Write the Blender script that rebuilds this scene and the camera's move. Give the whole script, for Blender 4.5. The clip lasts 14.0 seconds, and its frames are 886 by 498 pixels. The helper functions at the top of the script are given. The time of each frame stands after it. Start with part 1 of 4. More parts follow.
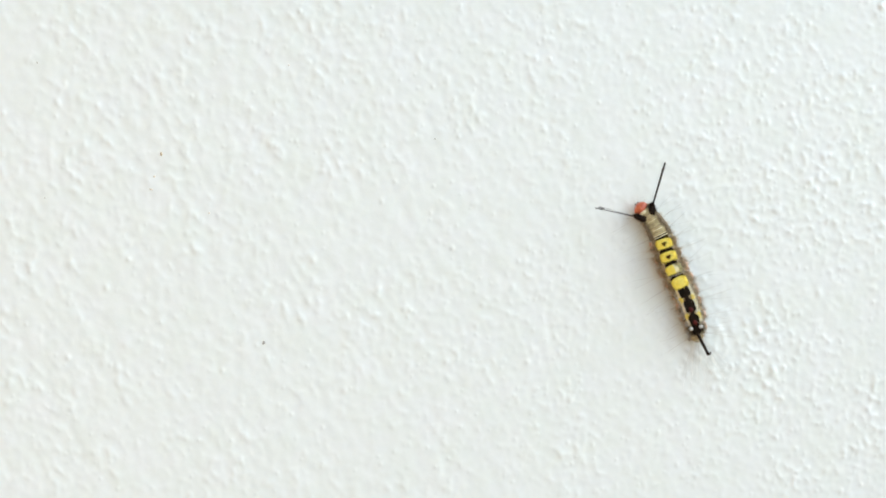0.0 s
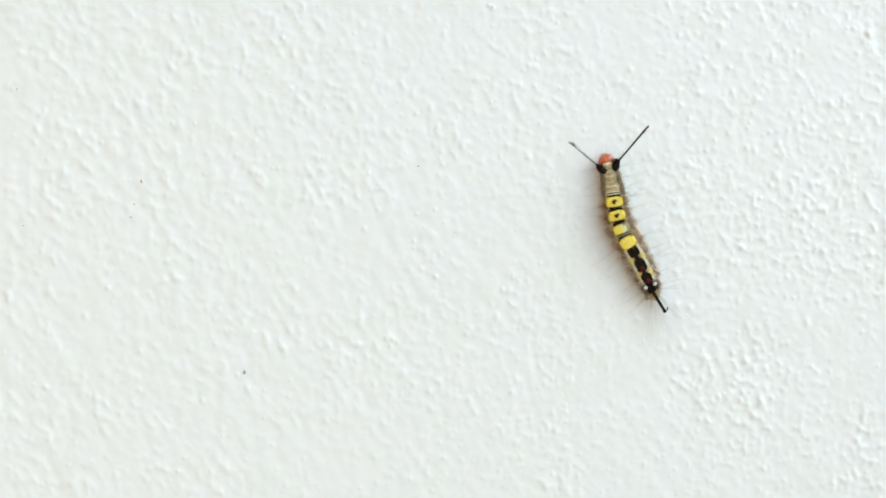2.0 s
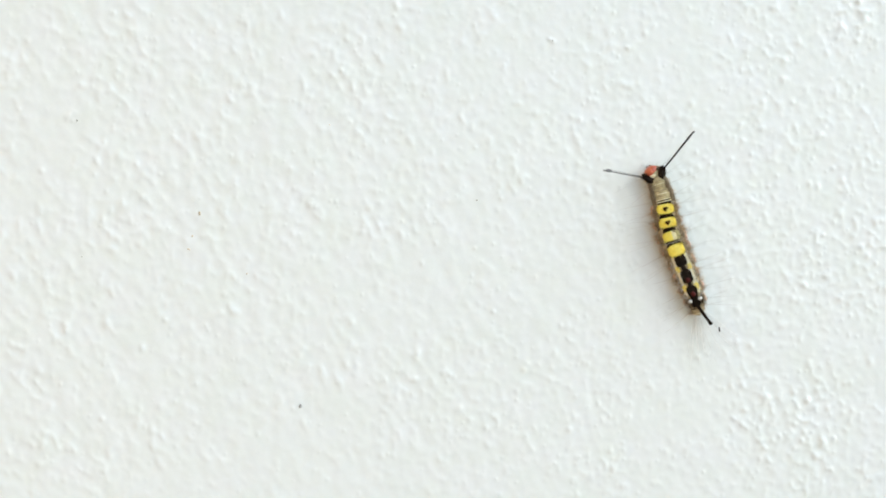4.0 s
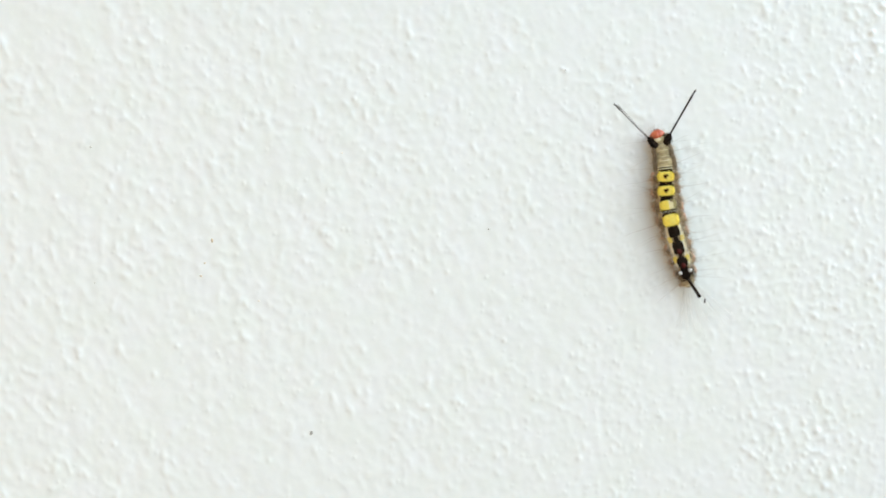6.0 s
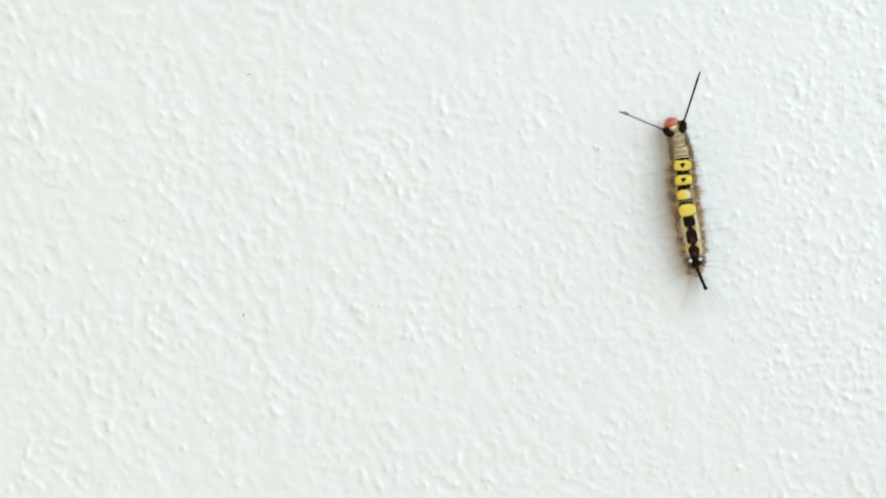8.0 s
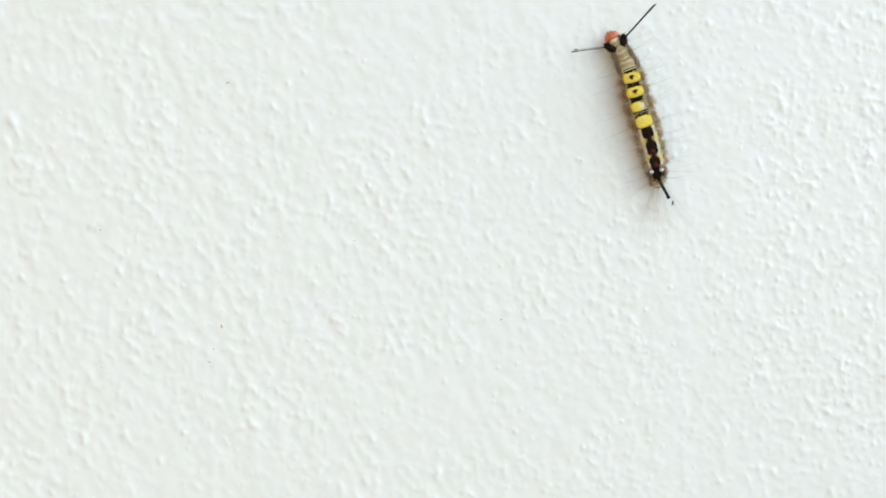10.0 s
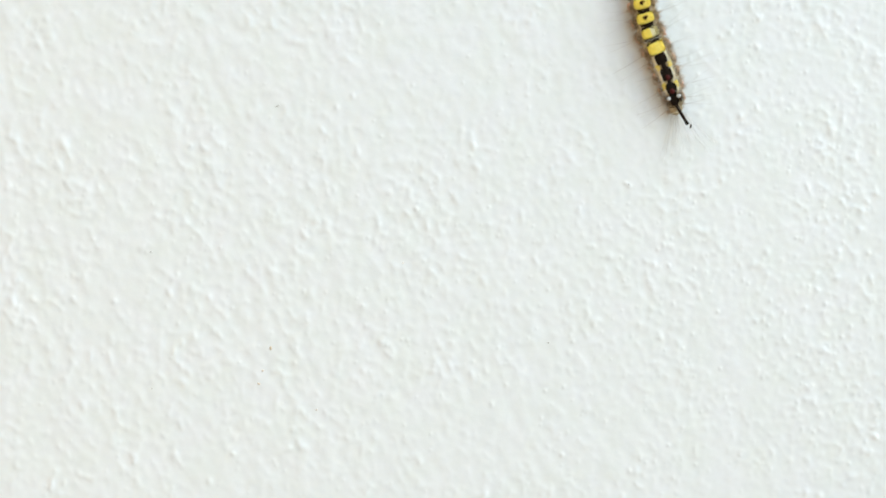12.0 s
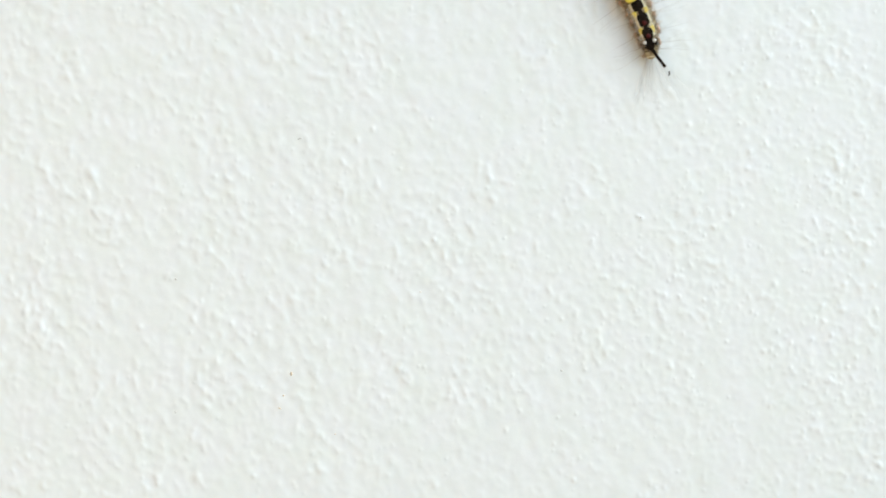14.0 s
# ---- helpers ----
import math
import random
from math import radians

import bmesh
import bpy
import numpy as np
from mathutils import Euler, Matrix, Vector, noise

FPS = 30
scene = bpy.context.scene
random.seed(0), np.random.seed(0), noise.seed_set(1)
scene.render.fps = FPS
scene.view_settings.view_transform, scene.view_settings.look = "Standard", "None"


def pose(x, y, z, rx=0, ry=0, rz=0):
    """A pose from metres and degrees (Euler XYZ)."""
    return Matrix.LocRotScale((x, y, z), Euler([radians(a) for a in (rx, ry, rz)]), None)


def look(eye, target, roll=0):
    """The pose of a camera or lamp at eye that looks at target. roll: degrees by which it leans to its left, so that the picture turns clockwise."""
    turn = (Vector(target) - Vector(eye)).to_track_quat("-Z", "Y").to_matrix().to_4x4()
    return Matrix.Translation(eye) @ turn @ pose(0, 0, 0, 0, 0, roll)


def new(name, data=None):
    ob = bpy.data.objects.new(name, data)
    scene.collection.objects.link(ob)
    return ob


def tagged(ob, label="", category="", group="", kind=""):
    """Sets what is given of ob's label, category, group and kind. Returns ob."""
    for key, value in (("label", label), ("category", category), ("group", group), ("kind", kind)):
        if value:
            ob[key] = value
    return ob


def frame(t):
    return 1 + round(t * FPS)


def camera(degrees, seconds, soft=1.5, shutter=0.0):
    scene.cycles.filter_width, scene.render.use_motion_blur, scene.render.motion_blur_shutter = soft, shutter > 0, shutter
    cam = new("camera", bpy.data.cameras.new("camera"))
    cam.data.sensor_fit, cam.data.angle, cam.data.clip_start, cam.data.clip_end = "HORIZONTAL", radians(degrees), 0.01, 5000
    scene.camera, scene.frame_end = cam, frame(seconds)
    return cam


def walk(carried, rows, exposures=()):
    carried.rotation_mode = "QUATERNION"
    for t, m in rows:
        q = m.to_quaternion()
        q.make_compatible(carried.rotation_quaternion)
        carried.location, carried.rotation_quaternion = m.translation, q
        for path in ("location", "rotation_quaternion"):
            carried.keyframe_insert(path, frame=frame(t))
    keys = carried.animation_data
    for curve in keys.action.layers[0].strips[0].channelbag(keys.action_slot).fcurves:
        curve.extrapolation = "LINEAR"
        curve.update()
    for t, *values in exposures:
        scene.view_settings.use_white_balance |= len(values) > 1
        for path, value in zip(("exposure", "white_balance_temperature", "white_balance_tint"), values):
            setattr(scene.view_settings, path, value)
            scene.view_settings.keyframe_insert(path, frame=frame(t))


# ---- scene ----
# ---------------------------------------------------------------- camera
cam = camera(45, 14.0, soft=1.8)


def aim(x, y, z, yaw, pitch, roll):
    """Camera pose in millimetres and degrees; with all angles 0 it faces the wall."""
    return pose(x / 1000, y / 1000, z / 1000, 90 + pitch, 0, yaw) @ pose(0, 0, 0, 0, 0, roll)


walk(cam, [
    (0, aim(0.00, -230.43, 1300.00, -1.39, -1.57, -0.00)),
    (0.3, aim(-1.32, -231.61, 1301.66, -1.24, -1.17, -0.19)),
    (0.5, aim(-2.16, -231.79, 1302.87, -1.30, -0.98, 0.01)),
    (0.8, aim(-0.86, -232.25, 1304.31, -1.13, -0.84, -0.01)),
    (1, aim(-0.23, -231.80, 1305.00, -1.26, -0.82, 0.01)),
    (1.3, aim(4.00, -229.88, 1305.51, -1.04, -0.79, -0.05)),
    (1.5, aim(4.85, -229.14, 1304.39, -1.56, -1.22, -0.09)),
    (1.8, aim(6.28, -227.39, 1304.39, -1.42, -1.11, 0.02)),
    (2, aim(3.42, -227.79, 1302.35, -1.44, -0.65, 0.08)),
    (2.3, aim(0.86, -225.24, 1303.13, -0.67, -0.55, -0.02)),
    (2.5, aim(0.31, -226.27, 1305.14, -0.54, -1.00, 0.26)),
    (2.8, aim(-1.17, -225.85, 1306.26, -0.62, -0.87, 0.36)),
    (3, aim(-2.50, -226.31, 1305.86, -0.38, -0.56, 0.35)),
    (3.2, aim(-3.67, -226.62, 1305.43, -0.04, 0.04, 0.54)),
    (5.3, aim(-3.87, -224.73, 1311.74, -0.39, -0.17, 0.61)),
    (5.5, aim(-4.26, -225.24, 1312.00, -0.20, -0.13, 0.75)),
    (5.8, aim(-4.46, -225.61, 1312.73, 0.11, 0.03, 0.82)),
    (6, aim(-5.13, -226.56, 1314.78, 0.14, -0.44, 0.94)),
    (6.3, aim(-5.25, -225.77, 1314.57, 0.21, 0.04, 1.02)),
    (6.5, aim(-5.46, -226.49, 1316.82, 0.15, -0.23, 1.06)),
    (6.8, aim(-6.11, -226.04, 1317.00, 0.22, -0.04, 1.11)),
    (7, aim(-5.80, -225.66, 1317.77, 0.30, 0.03, 1.14)),
    (7.3, aim(-6.90, -225.32, 1319.65, 0.31, 0.29, 1.21)),
    (7.5, aim(-7.88, -226.83, 1321.65, 0.33, 0.48, 1.23)),
    (7.8, aim(-10.25, -226.58, 1324.80, 0.31, 0.44, 1.29)),
    (8, aim(-10.44, -226.66, 1325.75, 0.59, 0.85, 1.56)),
    (8.3, aim(-10.47, -225.20, 1328.38, 0.35, 0.40, 1.60)),
    (8.5, aim(-10.08, -224.69, 1326.95, 0.49, 0.28, 1.61)),
    (8.8, aim(-10.39, -224.47, 1326.14, 0.30, 0.26, 1.66)),
    (9, aim(-9.37, -224.09, 1324.98, 0.43, 0.44, 1.73)),
    (9.2, aim(-9.31, -223.89, 1324.99, 0.15, 0.53, 1.75)),
    (11.3, aim(-16.72, -226.35, 1338.81, -0.85, 0.57, 1.96)),
    (11.5, aim(-17.15, -226.27, 1338.13, -0.40, 0.55, 2.04)),
    (12, aim(-17.90, -225.60, 1335.62, 0.29, 0.17, 2.11)),
    (12.5, aim(-17.38, -225.96, 1334.93, 0.66, 0.00, 2.04)),
    (13, aim(-18.87, -225.56, 1333.62, 0.46, 0.16, 2.02)),
    (13.5, aim(-18.74, -228.06, 1333.17, 0.47, -0.37, 2.10)),
    (14, aim(-20.94, -232.04, 1341.30, 0.49, 0.31, 2.55)),
], exposures=[(0.0, 0.84, 6130, 3.0), (7.0, 0.84, 6130, 3.0), (12.0, 0.83, 6130, 3.0), (14.0, 0.835, 6130, 3.0)])

# ---------------------------------------------------------------- light: bright overcast sky, brightest to the upper right
SUN_FROM = Vector((0.70, -0.44, 0.56)).normalized()
world = bpy.data.worlds.new("sky")
scene.world = world
world.use_nodes = True
wn = world.node_tree.nodes
sky = wn.new("ShaderNodeTexSky")
sky.sky_type = "NISHITA"
sky.sun_disc = False
sky.air_density, sky.dust_density, sky.ozone_density = 1.0, 1.2, 1.0
sky.sun_elevation = math.asin(SUN_FROM.z)
sky.sun_rotation = math.atan2(SUN_FROM.x, SUN_FROM.y)
wn["Background"].inputs["Strength"].default_value = 0.14
world.node_tree.links.new(sky.outputs["Color"], wn["Background"].inputs["Color"])
sun = new("sun", bpy.data.lights.new("sun", "SUN"))
sun.data.energy = 0.72
sun.data.angle = radians(60)
sun.data.color = (0.80, 0.92, 1.0)
sun.matrix_world = look(SUN_FROM * 5, (0, 0, 0))

# ---------------------------------------------------------------- materials
MM = 0.001


def material(name, color, rough=0.6, dark=0.8, scale=900.0, bump=0.0, bump_scale=2500.0, second=None, coat=0.0, spread=0.35, spec=0.5, grain=0.35):
    """A procedural surface: colour varied at two scales, roughness varied, fine relief."""
    m = bpy.data.materials.new(name)
    m.use_nodes = True
    nt = m.node_tree
    n, link = nt.nodes, nt.links.new
    b = n["Principled BSDF"]
    tc = n.new("ShaderNodeTexCoord")
    big, fine = n.new("ShaderNodeTexNoise"), n.new("ShaderNodeTexNoise")
    big.inputs["Scale"].default_value = scale
    big.inputs["Detail"].default_value = 3
    fine.inputs["Scale"].default_value = scale * 4.3
    fine.inputs["Detail"].default_value = 4
    for t in (big, fine):
        link(tc.outputs["Object"], t.inputs["Vector"])
    ramp = n.new("ShaderNodeValToRGB")
    ramp.color_ramp.elements[0].position = 0.5 - spread / 2
    ramp.color_ramp.elements[1].position = 0.5 + spread / 2
    ramp.color_ramp.elements[0].color = (*(second or [c * dark for c in color]), 1)
    ramp.color_ramp.elements[1].color = (*color, 1)
    link(big.outputs["Fac"], ramp.inputs["Fac"])
    mix = n.new("ShaderNodeMix")
    mix.data_type, mix.blend_type = "RGBA", "MULTIPLY"
    mix.inputs["Factor"].default_value = grain
    link(ramp.outputs["Color"], mix.inputs["A"])
    link(fine.outputs["Fac"], mix.inputs["B"])
    gain = n.new("ShaderNodeMix")
    gain.data_type, gain.blend_type = "RGBA", "MULTIPLY"
    gain.inputs["Factor"].default_value = 1.0
    gain.inputs["B"].default_value = (*[0.974 / (1 - grain / 2)] * 3, 1)
    link(mix.outputs["Result"], gain.inputs["A"])
    link(gain.outputs["Result"], b.inputs["Base Color"])
    rr = n.new("ShaderNodeMapRange")
    rr.inputs["To Min"].default_value, rr.inputs["To Max"].default_value = max(rough - 0.12, 0.05), min(rough + 0.12, 1)
    link(fine.outputs["Fac"], rr.inputs["Value"])
    link(rr.outputs["Result"], b.inputs["Roughness"])
    b.inputs["Coat Weight"].default_value = coat
    b.inputs["Specular IOR Level"].default_value = spec
    if bump:
        tex, bp = n.new("ShaderNodeTexNoise"), n.new("ShaderNodeBump")
        tex.inputs["Scale"].default_value, tex.inputs["Detail"].default_value = bump_scale, 5
        link(tc.outputs["Object"], tex.inputs["Vector"])
        bp.inputs["Strength"].default_value, bp.inputs["Distance"].default_value = 1.0, bump
        link(tex.outputs["Fac"], bp.inputs["Height"])
        link(bp.outputs["Normal"], b.inputs["Normal"])
    return m


PAINT = material("white_wall_paint", (0.80, 0.822, 0.812), second=(0.782, 0.814, 0.778), rough=0.36, scale=130, grain=0.07, bump=0.000012, bump_scale=1100)
# ochre chosen so that the added wall warms the shadow side
FILL_PAINT = material("ochre_fill_paint", (0.66, 0.46, 0.31), rough=0.7, dark=0.95, scale=12, bump=0.0003, bump_scale=300)
GROUND = material("tan_bounce_ground", (0.58, 0.46, 0.33), rough=0.9, scale=1.5, bump=0.002, bump_scale=60)
SKIN = material("caterpillar_skin", (0.52, 0.43, 0.26), second=(0.27, 0.21, 0.12), rough=0.6, scale=1300, bump=0.00012, bump_scale=3500, spec=0.25)
NECK = material("wrinkled_neck_skin", (0.58, 0.50, 0.29), second=(0.29, 0.245, 0.125), rough=0.55, scale=900, bump=0.00004, bump_scale=4000, spec=0.25)
BLACK = material("black_velvet_band", (0.024, 0.017, 0.011), dark=0.4, rough=0.8, scale=1500, bump=0.0001, spec=0.08)
YELLOW = material("yellow_bristles", (0.95, 0.85, 0.22), second=(0.92, 0.73, 0.09), rough=0.7, scale=500, spec=0.15)
PALE_YELLOW = material("pale_yellow_bristles", (0.92, 0.87, 0.55), dark=0.85, rough=0.6, scale=900, spec=0.2)
CREAM = material("cream_stripe", (0.86, 0.82, 0.62), second=(0.72, 0.63, 0.38), rough=0.6, scale=1500, bump=0.0001, spec=0.25)
PATCH_YELLOW = material("yellow_patch", (0.88, 0.71, 0.15), dark=0.8, rough=0.6, scale=1500, spec=0.2)
WHITE = material("white_wart", (0.70, 0.70, 0.66), dark=0.8, rough=0.25, scale=2000, coat=0.5)
RED = material("red_head", (0.62, 0.16, 0.06), second=(0.46, 0.08, 0.03), rough=0.3, scale=900, coat=0.5, spec=0.4, bump=0.00005)
GLAND = material("dark_red_gland", (0.075, 0.008, 0.006), rough=0.55, scale=2000, spec=0.2)
WART = material("pinkish_wart", (0.68, 0.43, 0.30), second=(0.48, 0.32, 0.21), rough=0.6, scale=1500, bump=0.0001, spec=0.25)
HAIR_BEIGE = material("beige_hair", (0.72, 0.56, 0.39), dark=0.7, rough=0.5, scale=400, spec=0.3)
HAIR_BROWN = material("brown_hair", (0.34, 0.27, 0.17), dark=0.6, rough=0.5, scale=400, spec=0.3)
HAIR_GREY = material("grey_hair", (0.44, 0.40, 0.34), dark=0.7, rough=0.45, scale=400, spec=0.3)
HAIR_PALE = material("pale_hair", (0.60, 0.58, 0.52), dark=0.8, rough=0.45, scale=400, spec=0.3)
HAIR_BLACK = material("black_hair", (0.022, 0.012, 0.007), dark=0.6, rough=0.6, scale=400, spec=0.1)
HAIR_WHITE = material("white_hair", (0.84, 0.83, 0.79), dark=0.9, rough=0.4, scale=400, spec=0.4)
BROWN_FLECK = material("brown_fleck", (0.075, 0.024, 0.007), dark=0.6, rough=0.7, scale=900, spec=0.1)
FLANK = material("dark_olive_flank", (0.38, 0.30, 0.20), second=(0.19, 0.145, 0.09), rough=0.7, scale=1100, bump=0.0001, spec=0.15)
SPECK_DARK = material("dark_dirt", (0.44, 0.43, 0.40), dark=0.6, rough=0.9, scale=900)
SPECK_FAINT = material("faint_grey_speck", (0.46, 0.45, 0.41), dark=0.7, rough=0.9, scale=900)
SPECK_BROWN = material("brown_dirt", (0.66, 0.55, 0.38), dark=0.7, rough=0.9, scale=900)


def mesh_of(name, bm, mats):
    me = bpy.data.meshes.new(name)
    bm.normal_update()
    bm.to_mesh(me)
    bm.free()
    for p in me.polygons:
        p.use_smooth = True
    for m in mats if isinstance(mats, (list, tuple)) else [mats]:
        me.materials.append(m)
    return me


def part(name, bm, mats, parent, label=""):
    """Link a bmesh as one mesh object under a thing or a part."""
    ob = new(name, mesh_of(name, bm, mats))
    ob.parent = parent
    return tagged(ob, label)


# ---------------------------------------------------------------- the wall: rolled paint with real relief
X0, X1, Z0, Z1, STEP = -0.140, 0.122, 1.228, 1.412, 0.00025


def soft_field(rng, nz, nx, sigma_x, sigma_z, lean=0.0):
    """Smooth random height field of unit spread; lengths in cells."""
    fz, fx = np.fft.fftfreq(nz)[:, None], np.fft.rfftfreq(nx)[None, :]
    u = fx * math.cos(lean) + fz * math.sin(lean)
    v = -fx * math.sin(lean) + fz * math.cos(lean)
    g = np.exp(-2 * math.pi**2 * ((u * sigma_x) ** 2 + (v * sigma_z) ** 2))
    f = np.fft.irfft2(np.fft.rfft2(rng.standard_normal((nz, nx))) * g, s=(nz, nx))
    return f / f.std()


def add_dome(h, xs, zs, x, z, r, height, stretch=1.0):
    i0, i1 = np.searchsorted(xs, (x - 3 * r, x + 3 * r))
    j0, j1 = np.searchsorted(zs, (z - 3 * r * stretch, z + 3 * r * stretch))
    dx, dz = (xs[i0:i1] - x) / r, (zs[j0:j1] - z) / (r * stretch)
    h[j0:j1, i0:i1] += height * np.exp(-(dx[None, :] ** 2 + dz[:, None] ** 2))


# the larger knobs of paint: x, z in mm from the point (0, 1300)
KNOBS = [
    (18.9, 51.6), (39.1, 53), (64.6, 49.6), (68.8, 47.8), (68.4, 43.4), (64.1, 38.9), (70.5, 38.7), (71.1, 33.5),
    (84.8, 42.3), (49.1, 38.2), (66.8, 28.7), (61.8, 27.7), (79.2, 24.9), (74.2, 21.6), (76, 21), (65.5, 20.9),
    (77.2, 10.8), (84.5, 15.7), (87.2, 9.7), (7.6, -6.1), (14.2, -18.3), (62.2, -12.6), (59.2, -12.1), (74.5, -16.4),
    (87.4, -15.9), (83.3, -20.3), (78.5, -25.8), (79.8, -32.4), (23.9, -30.8), (6.3, -30.6), (60.4, -21), (-25, 44.5),
    (-82.7, 33.9), (-74.9, 28.9), (-88, 22.7), (-31.4, 16.1), (-22.3, -8.7), (-61.7, -8.5), (-82.6, -11.1), (-55.1, -30.3),
    (-74.8, -29.5), (-41.9, -32.4), (-66.5, -14.5), (-42.6, 65.4), (19.7, 51.1), (29.1, 71.9), (42.5, 66.6), (45.6, 81.1),
    (-39.3, 67.9),
]


def build_wall():
    rng = np.random.default_rng(7)
    xs, zs = np.arange(X0, X1, STEP), np.arange(Z0, Z1, STEP)
    nx, nz = len(xs), len(zs)
    lean = radians(22)
    c = MM / STEP
    rougher = np.interp(xs, (-0.10, -0.04, 0.04, 0.075, 0.11), (0.95, 0.85, 0.84, 1.08, 1.3))[None, :]
    patchy = np.clip(0.95 + 0.24 * soft_field(rng, nz, nx, 5 * c, 6 * c) + 0.28 * soft_field(rng, nz, nx, 1.8 * c, 2.2 * c), 0.3, 2.1)
    # long slanting strokes on one side of the wall, rounder grains on the other
    strokes = np.interp(xs, (-0.08, 0.02, 0.08), (0.85, 0.55, 0.15))[None, :]
    f = strokes * soft_field(rng, nz, nx, 0.56 * c, 0.70 * c, lean) + (1 - strokes) * soft_field(rng, nz, nx, 0.46 * c, 0.50 * c, lean)
    f /= f.std()
    f = 0.5 * f + 0.75 * np.clip(f - 0.35, 0, None) ** 1.25
    h = RELIEF[0] * rougher * patchy * f
    fuller = np.interp(xs, (-0.10, 0.03), (1.5, 1.0))[None, :]
    h += RELIEF[1] * fuller * soft_field(rng, nz, nx, 0.95 * c, 1.35 * c, lean)
    h += RELIEF[2] * soft_field(rng, nz, nx, 9 * c, 12 * c)
    h += RELIEF[3] * rougher * patchy * soft_field(rng, nz, nx, 0.30 * c, 0.36 * c, lean)
    # small crisp grains of paint, in clusters
    crowd = np.clip(patchy * rougher / fuller**2, 0.1, 2.2)
    for _ in range(6500):
        x, z = rng.uniform(X0, X1), rng.uniform(Z0, Z1)
        r, tall, tilt = rng.uniform(0.20, 0.42) * MM, rng.uniform(0.08, 0.30), rng.uniform(0.9, 1.5)
        tall /= fuller[0, min(int((x - X0) / STEP), nx - 1)]
        if rng.random() < crowd[min(int((z - Z0) / STEP), nz - 1), min(int((x - X0) / STEP), nx - 1)] / 2.0:
            add_dome(h, xs, zs, x, z, r, tall * r, tilt)
    for x, z in KNOBS:
        add_dome(h, xs, zs, x * MM, 1.3 + z * MM, rng.uniform(0.42, 0.7) * MM, rng.uniform(0.12, 0.2) * MM, rng.uniform(0.9, 1.4))
    h -= h.mean()
    ex, ez = np.minimum(xs - xs[0], xs[-1] - xs), np.minimum(zs - zs[0], zs[-1] - zs)
    h *= np.clip(np.minimum(ex[None, :], ez[:, None]) / 0.003, 0, 1)
    co = np.empty((nz, nx, 3))
    co[..., 0], co[..., 1], co[..., 2] = xs[None, :], -h, zs[:, None]
    idx = np.arange(nz * nx).reshape(nz, nx)
    quads = np.stack([idx[:-1, :-1], idx[:-1, 1:], idx[1:, 1:], idx[1:, :-1]], -1).reshape(-1, 4)
    W, TOP, T = 2.2, 2.8, 0.22
    a, b, p, q = xs[0], xs[-1], zs[0], zs[-1]
    outer = [(-W, 0, 0), (W, 0, 0), (W, 0, TOP), (-W, 0, TOP), (-W, T, 0), (W, T, 0), (W, T, TOP), (-W, T, TOP)]
    o = nz * nx
    c00, c10, c11, c01 = int(idx[0, 0]), int(idx[0, -1]), int(idx[-1, -1]), int(idx[-1, 0])
    rest = [(o, o + 1, c10, c00), (o + 1, o + 2, c11, c10), (o + 2, o + 3, c01, c11), (o + 3, o, c00, c01),
            (o + 1, o, o + 4, o + 5), (o + 2, o + 1, o + 5, o + 6), (o + 3, o + 2, o + 6, o + 7), (o, o + 3, o + 7, o + 4), (o + 5, o + 4, o + 7, o + 6)]
    faces = np.concatenate([quads, np.array(rest)])
    me = bpy.data.meshes.new("wall")
    me.vertices.add(o + 8)
    me.vertices.foreach_set("co", np.concatenate([co.reshape(-1, 3), np.array(outer)]).ravel())
    me.loops.add(len(faces) * 4)
    me.loops.foreach_set("vertex_index", faces.ravel())
    me.polygons.add(len(faces))
    me.polygons.foreach_set("loop_start", np.arange(len(faces)) * 4)
    smooth = np.ones(len(faces), bool)
    smooth[-len(rest):] = False
    me.polygons.foreach_set("use_smooth", smooth)
    me.update()
    me.validate()
    me.materials.append(PAINT)
    ob = new("wall_north", me)
    return tagged(ob, "white painted exterior wall with a rough rolled texture", "wall", kind="structure")


RELIEF = (0.000037, 0.000024, 0.00001, 0.000001)
build_wall()


def build_fill_wall():
    """An added wall, returning towards the viewer well outside the view, that bounces warm fill light."""
    bm = bmesh.new()
    bmesh.ops.create_cube(bm, size=1)
    bmesh.ops.scale(bm, vec=(0.22, 2.6, 2.8), verts=bm.verts[:])
    bmesh.ops.translate(bm, vec=(-0.48, -1.302, 1.4), verts=bm.verts[:])
    bmesh.ops.bevel(bm, geom=bm.edges[:], offset=0.01, segments=2, affect="EDGES")
    ob = new("fill_wall_west", mesh_of("fill_wall_west", bm, FILL_PAINT))
    for p in ob.data.polygons:
        p.use_smooth = False
    return tagged(ob, "unseen ochre wall added to bounce warm fill light", "wall", kind="structure")


build_fill_wall()


def build_ground():
    # never in view; its tan colour is set to bounce warm light up
    bm = bmesh.new()
    bmesh.ops.create_grid(bm, x_segments=12, y_segments=12, size=400)
    ob = new("ground", mesh_of("ground", bm, GROUND))
    return tagged(ob, "unseen tan ground at the foot of the wall, bouncing warm light", "ground", kind="structure")


build_ground()


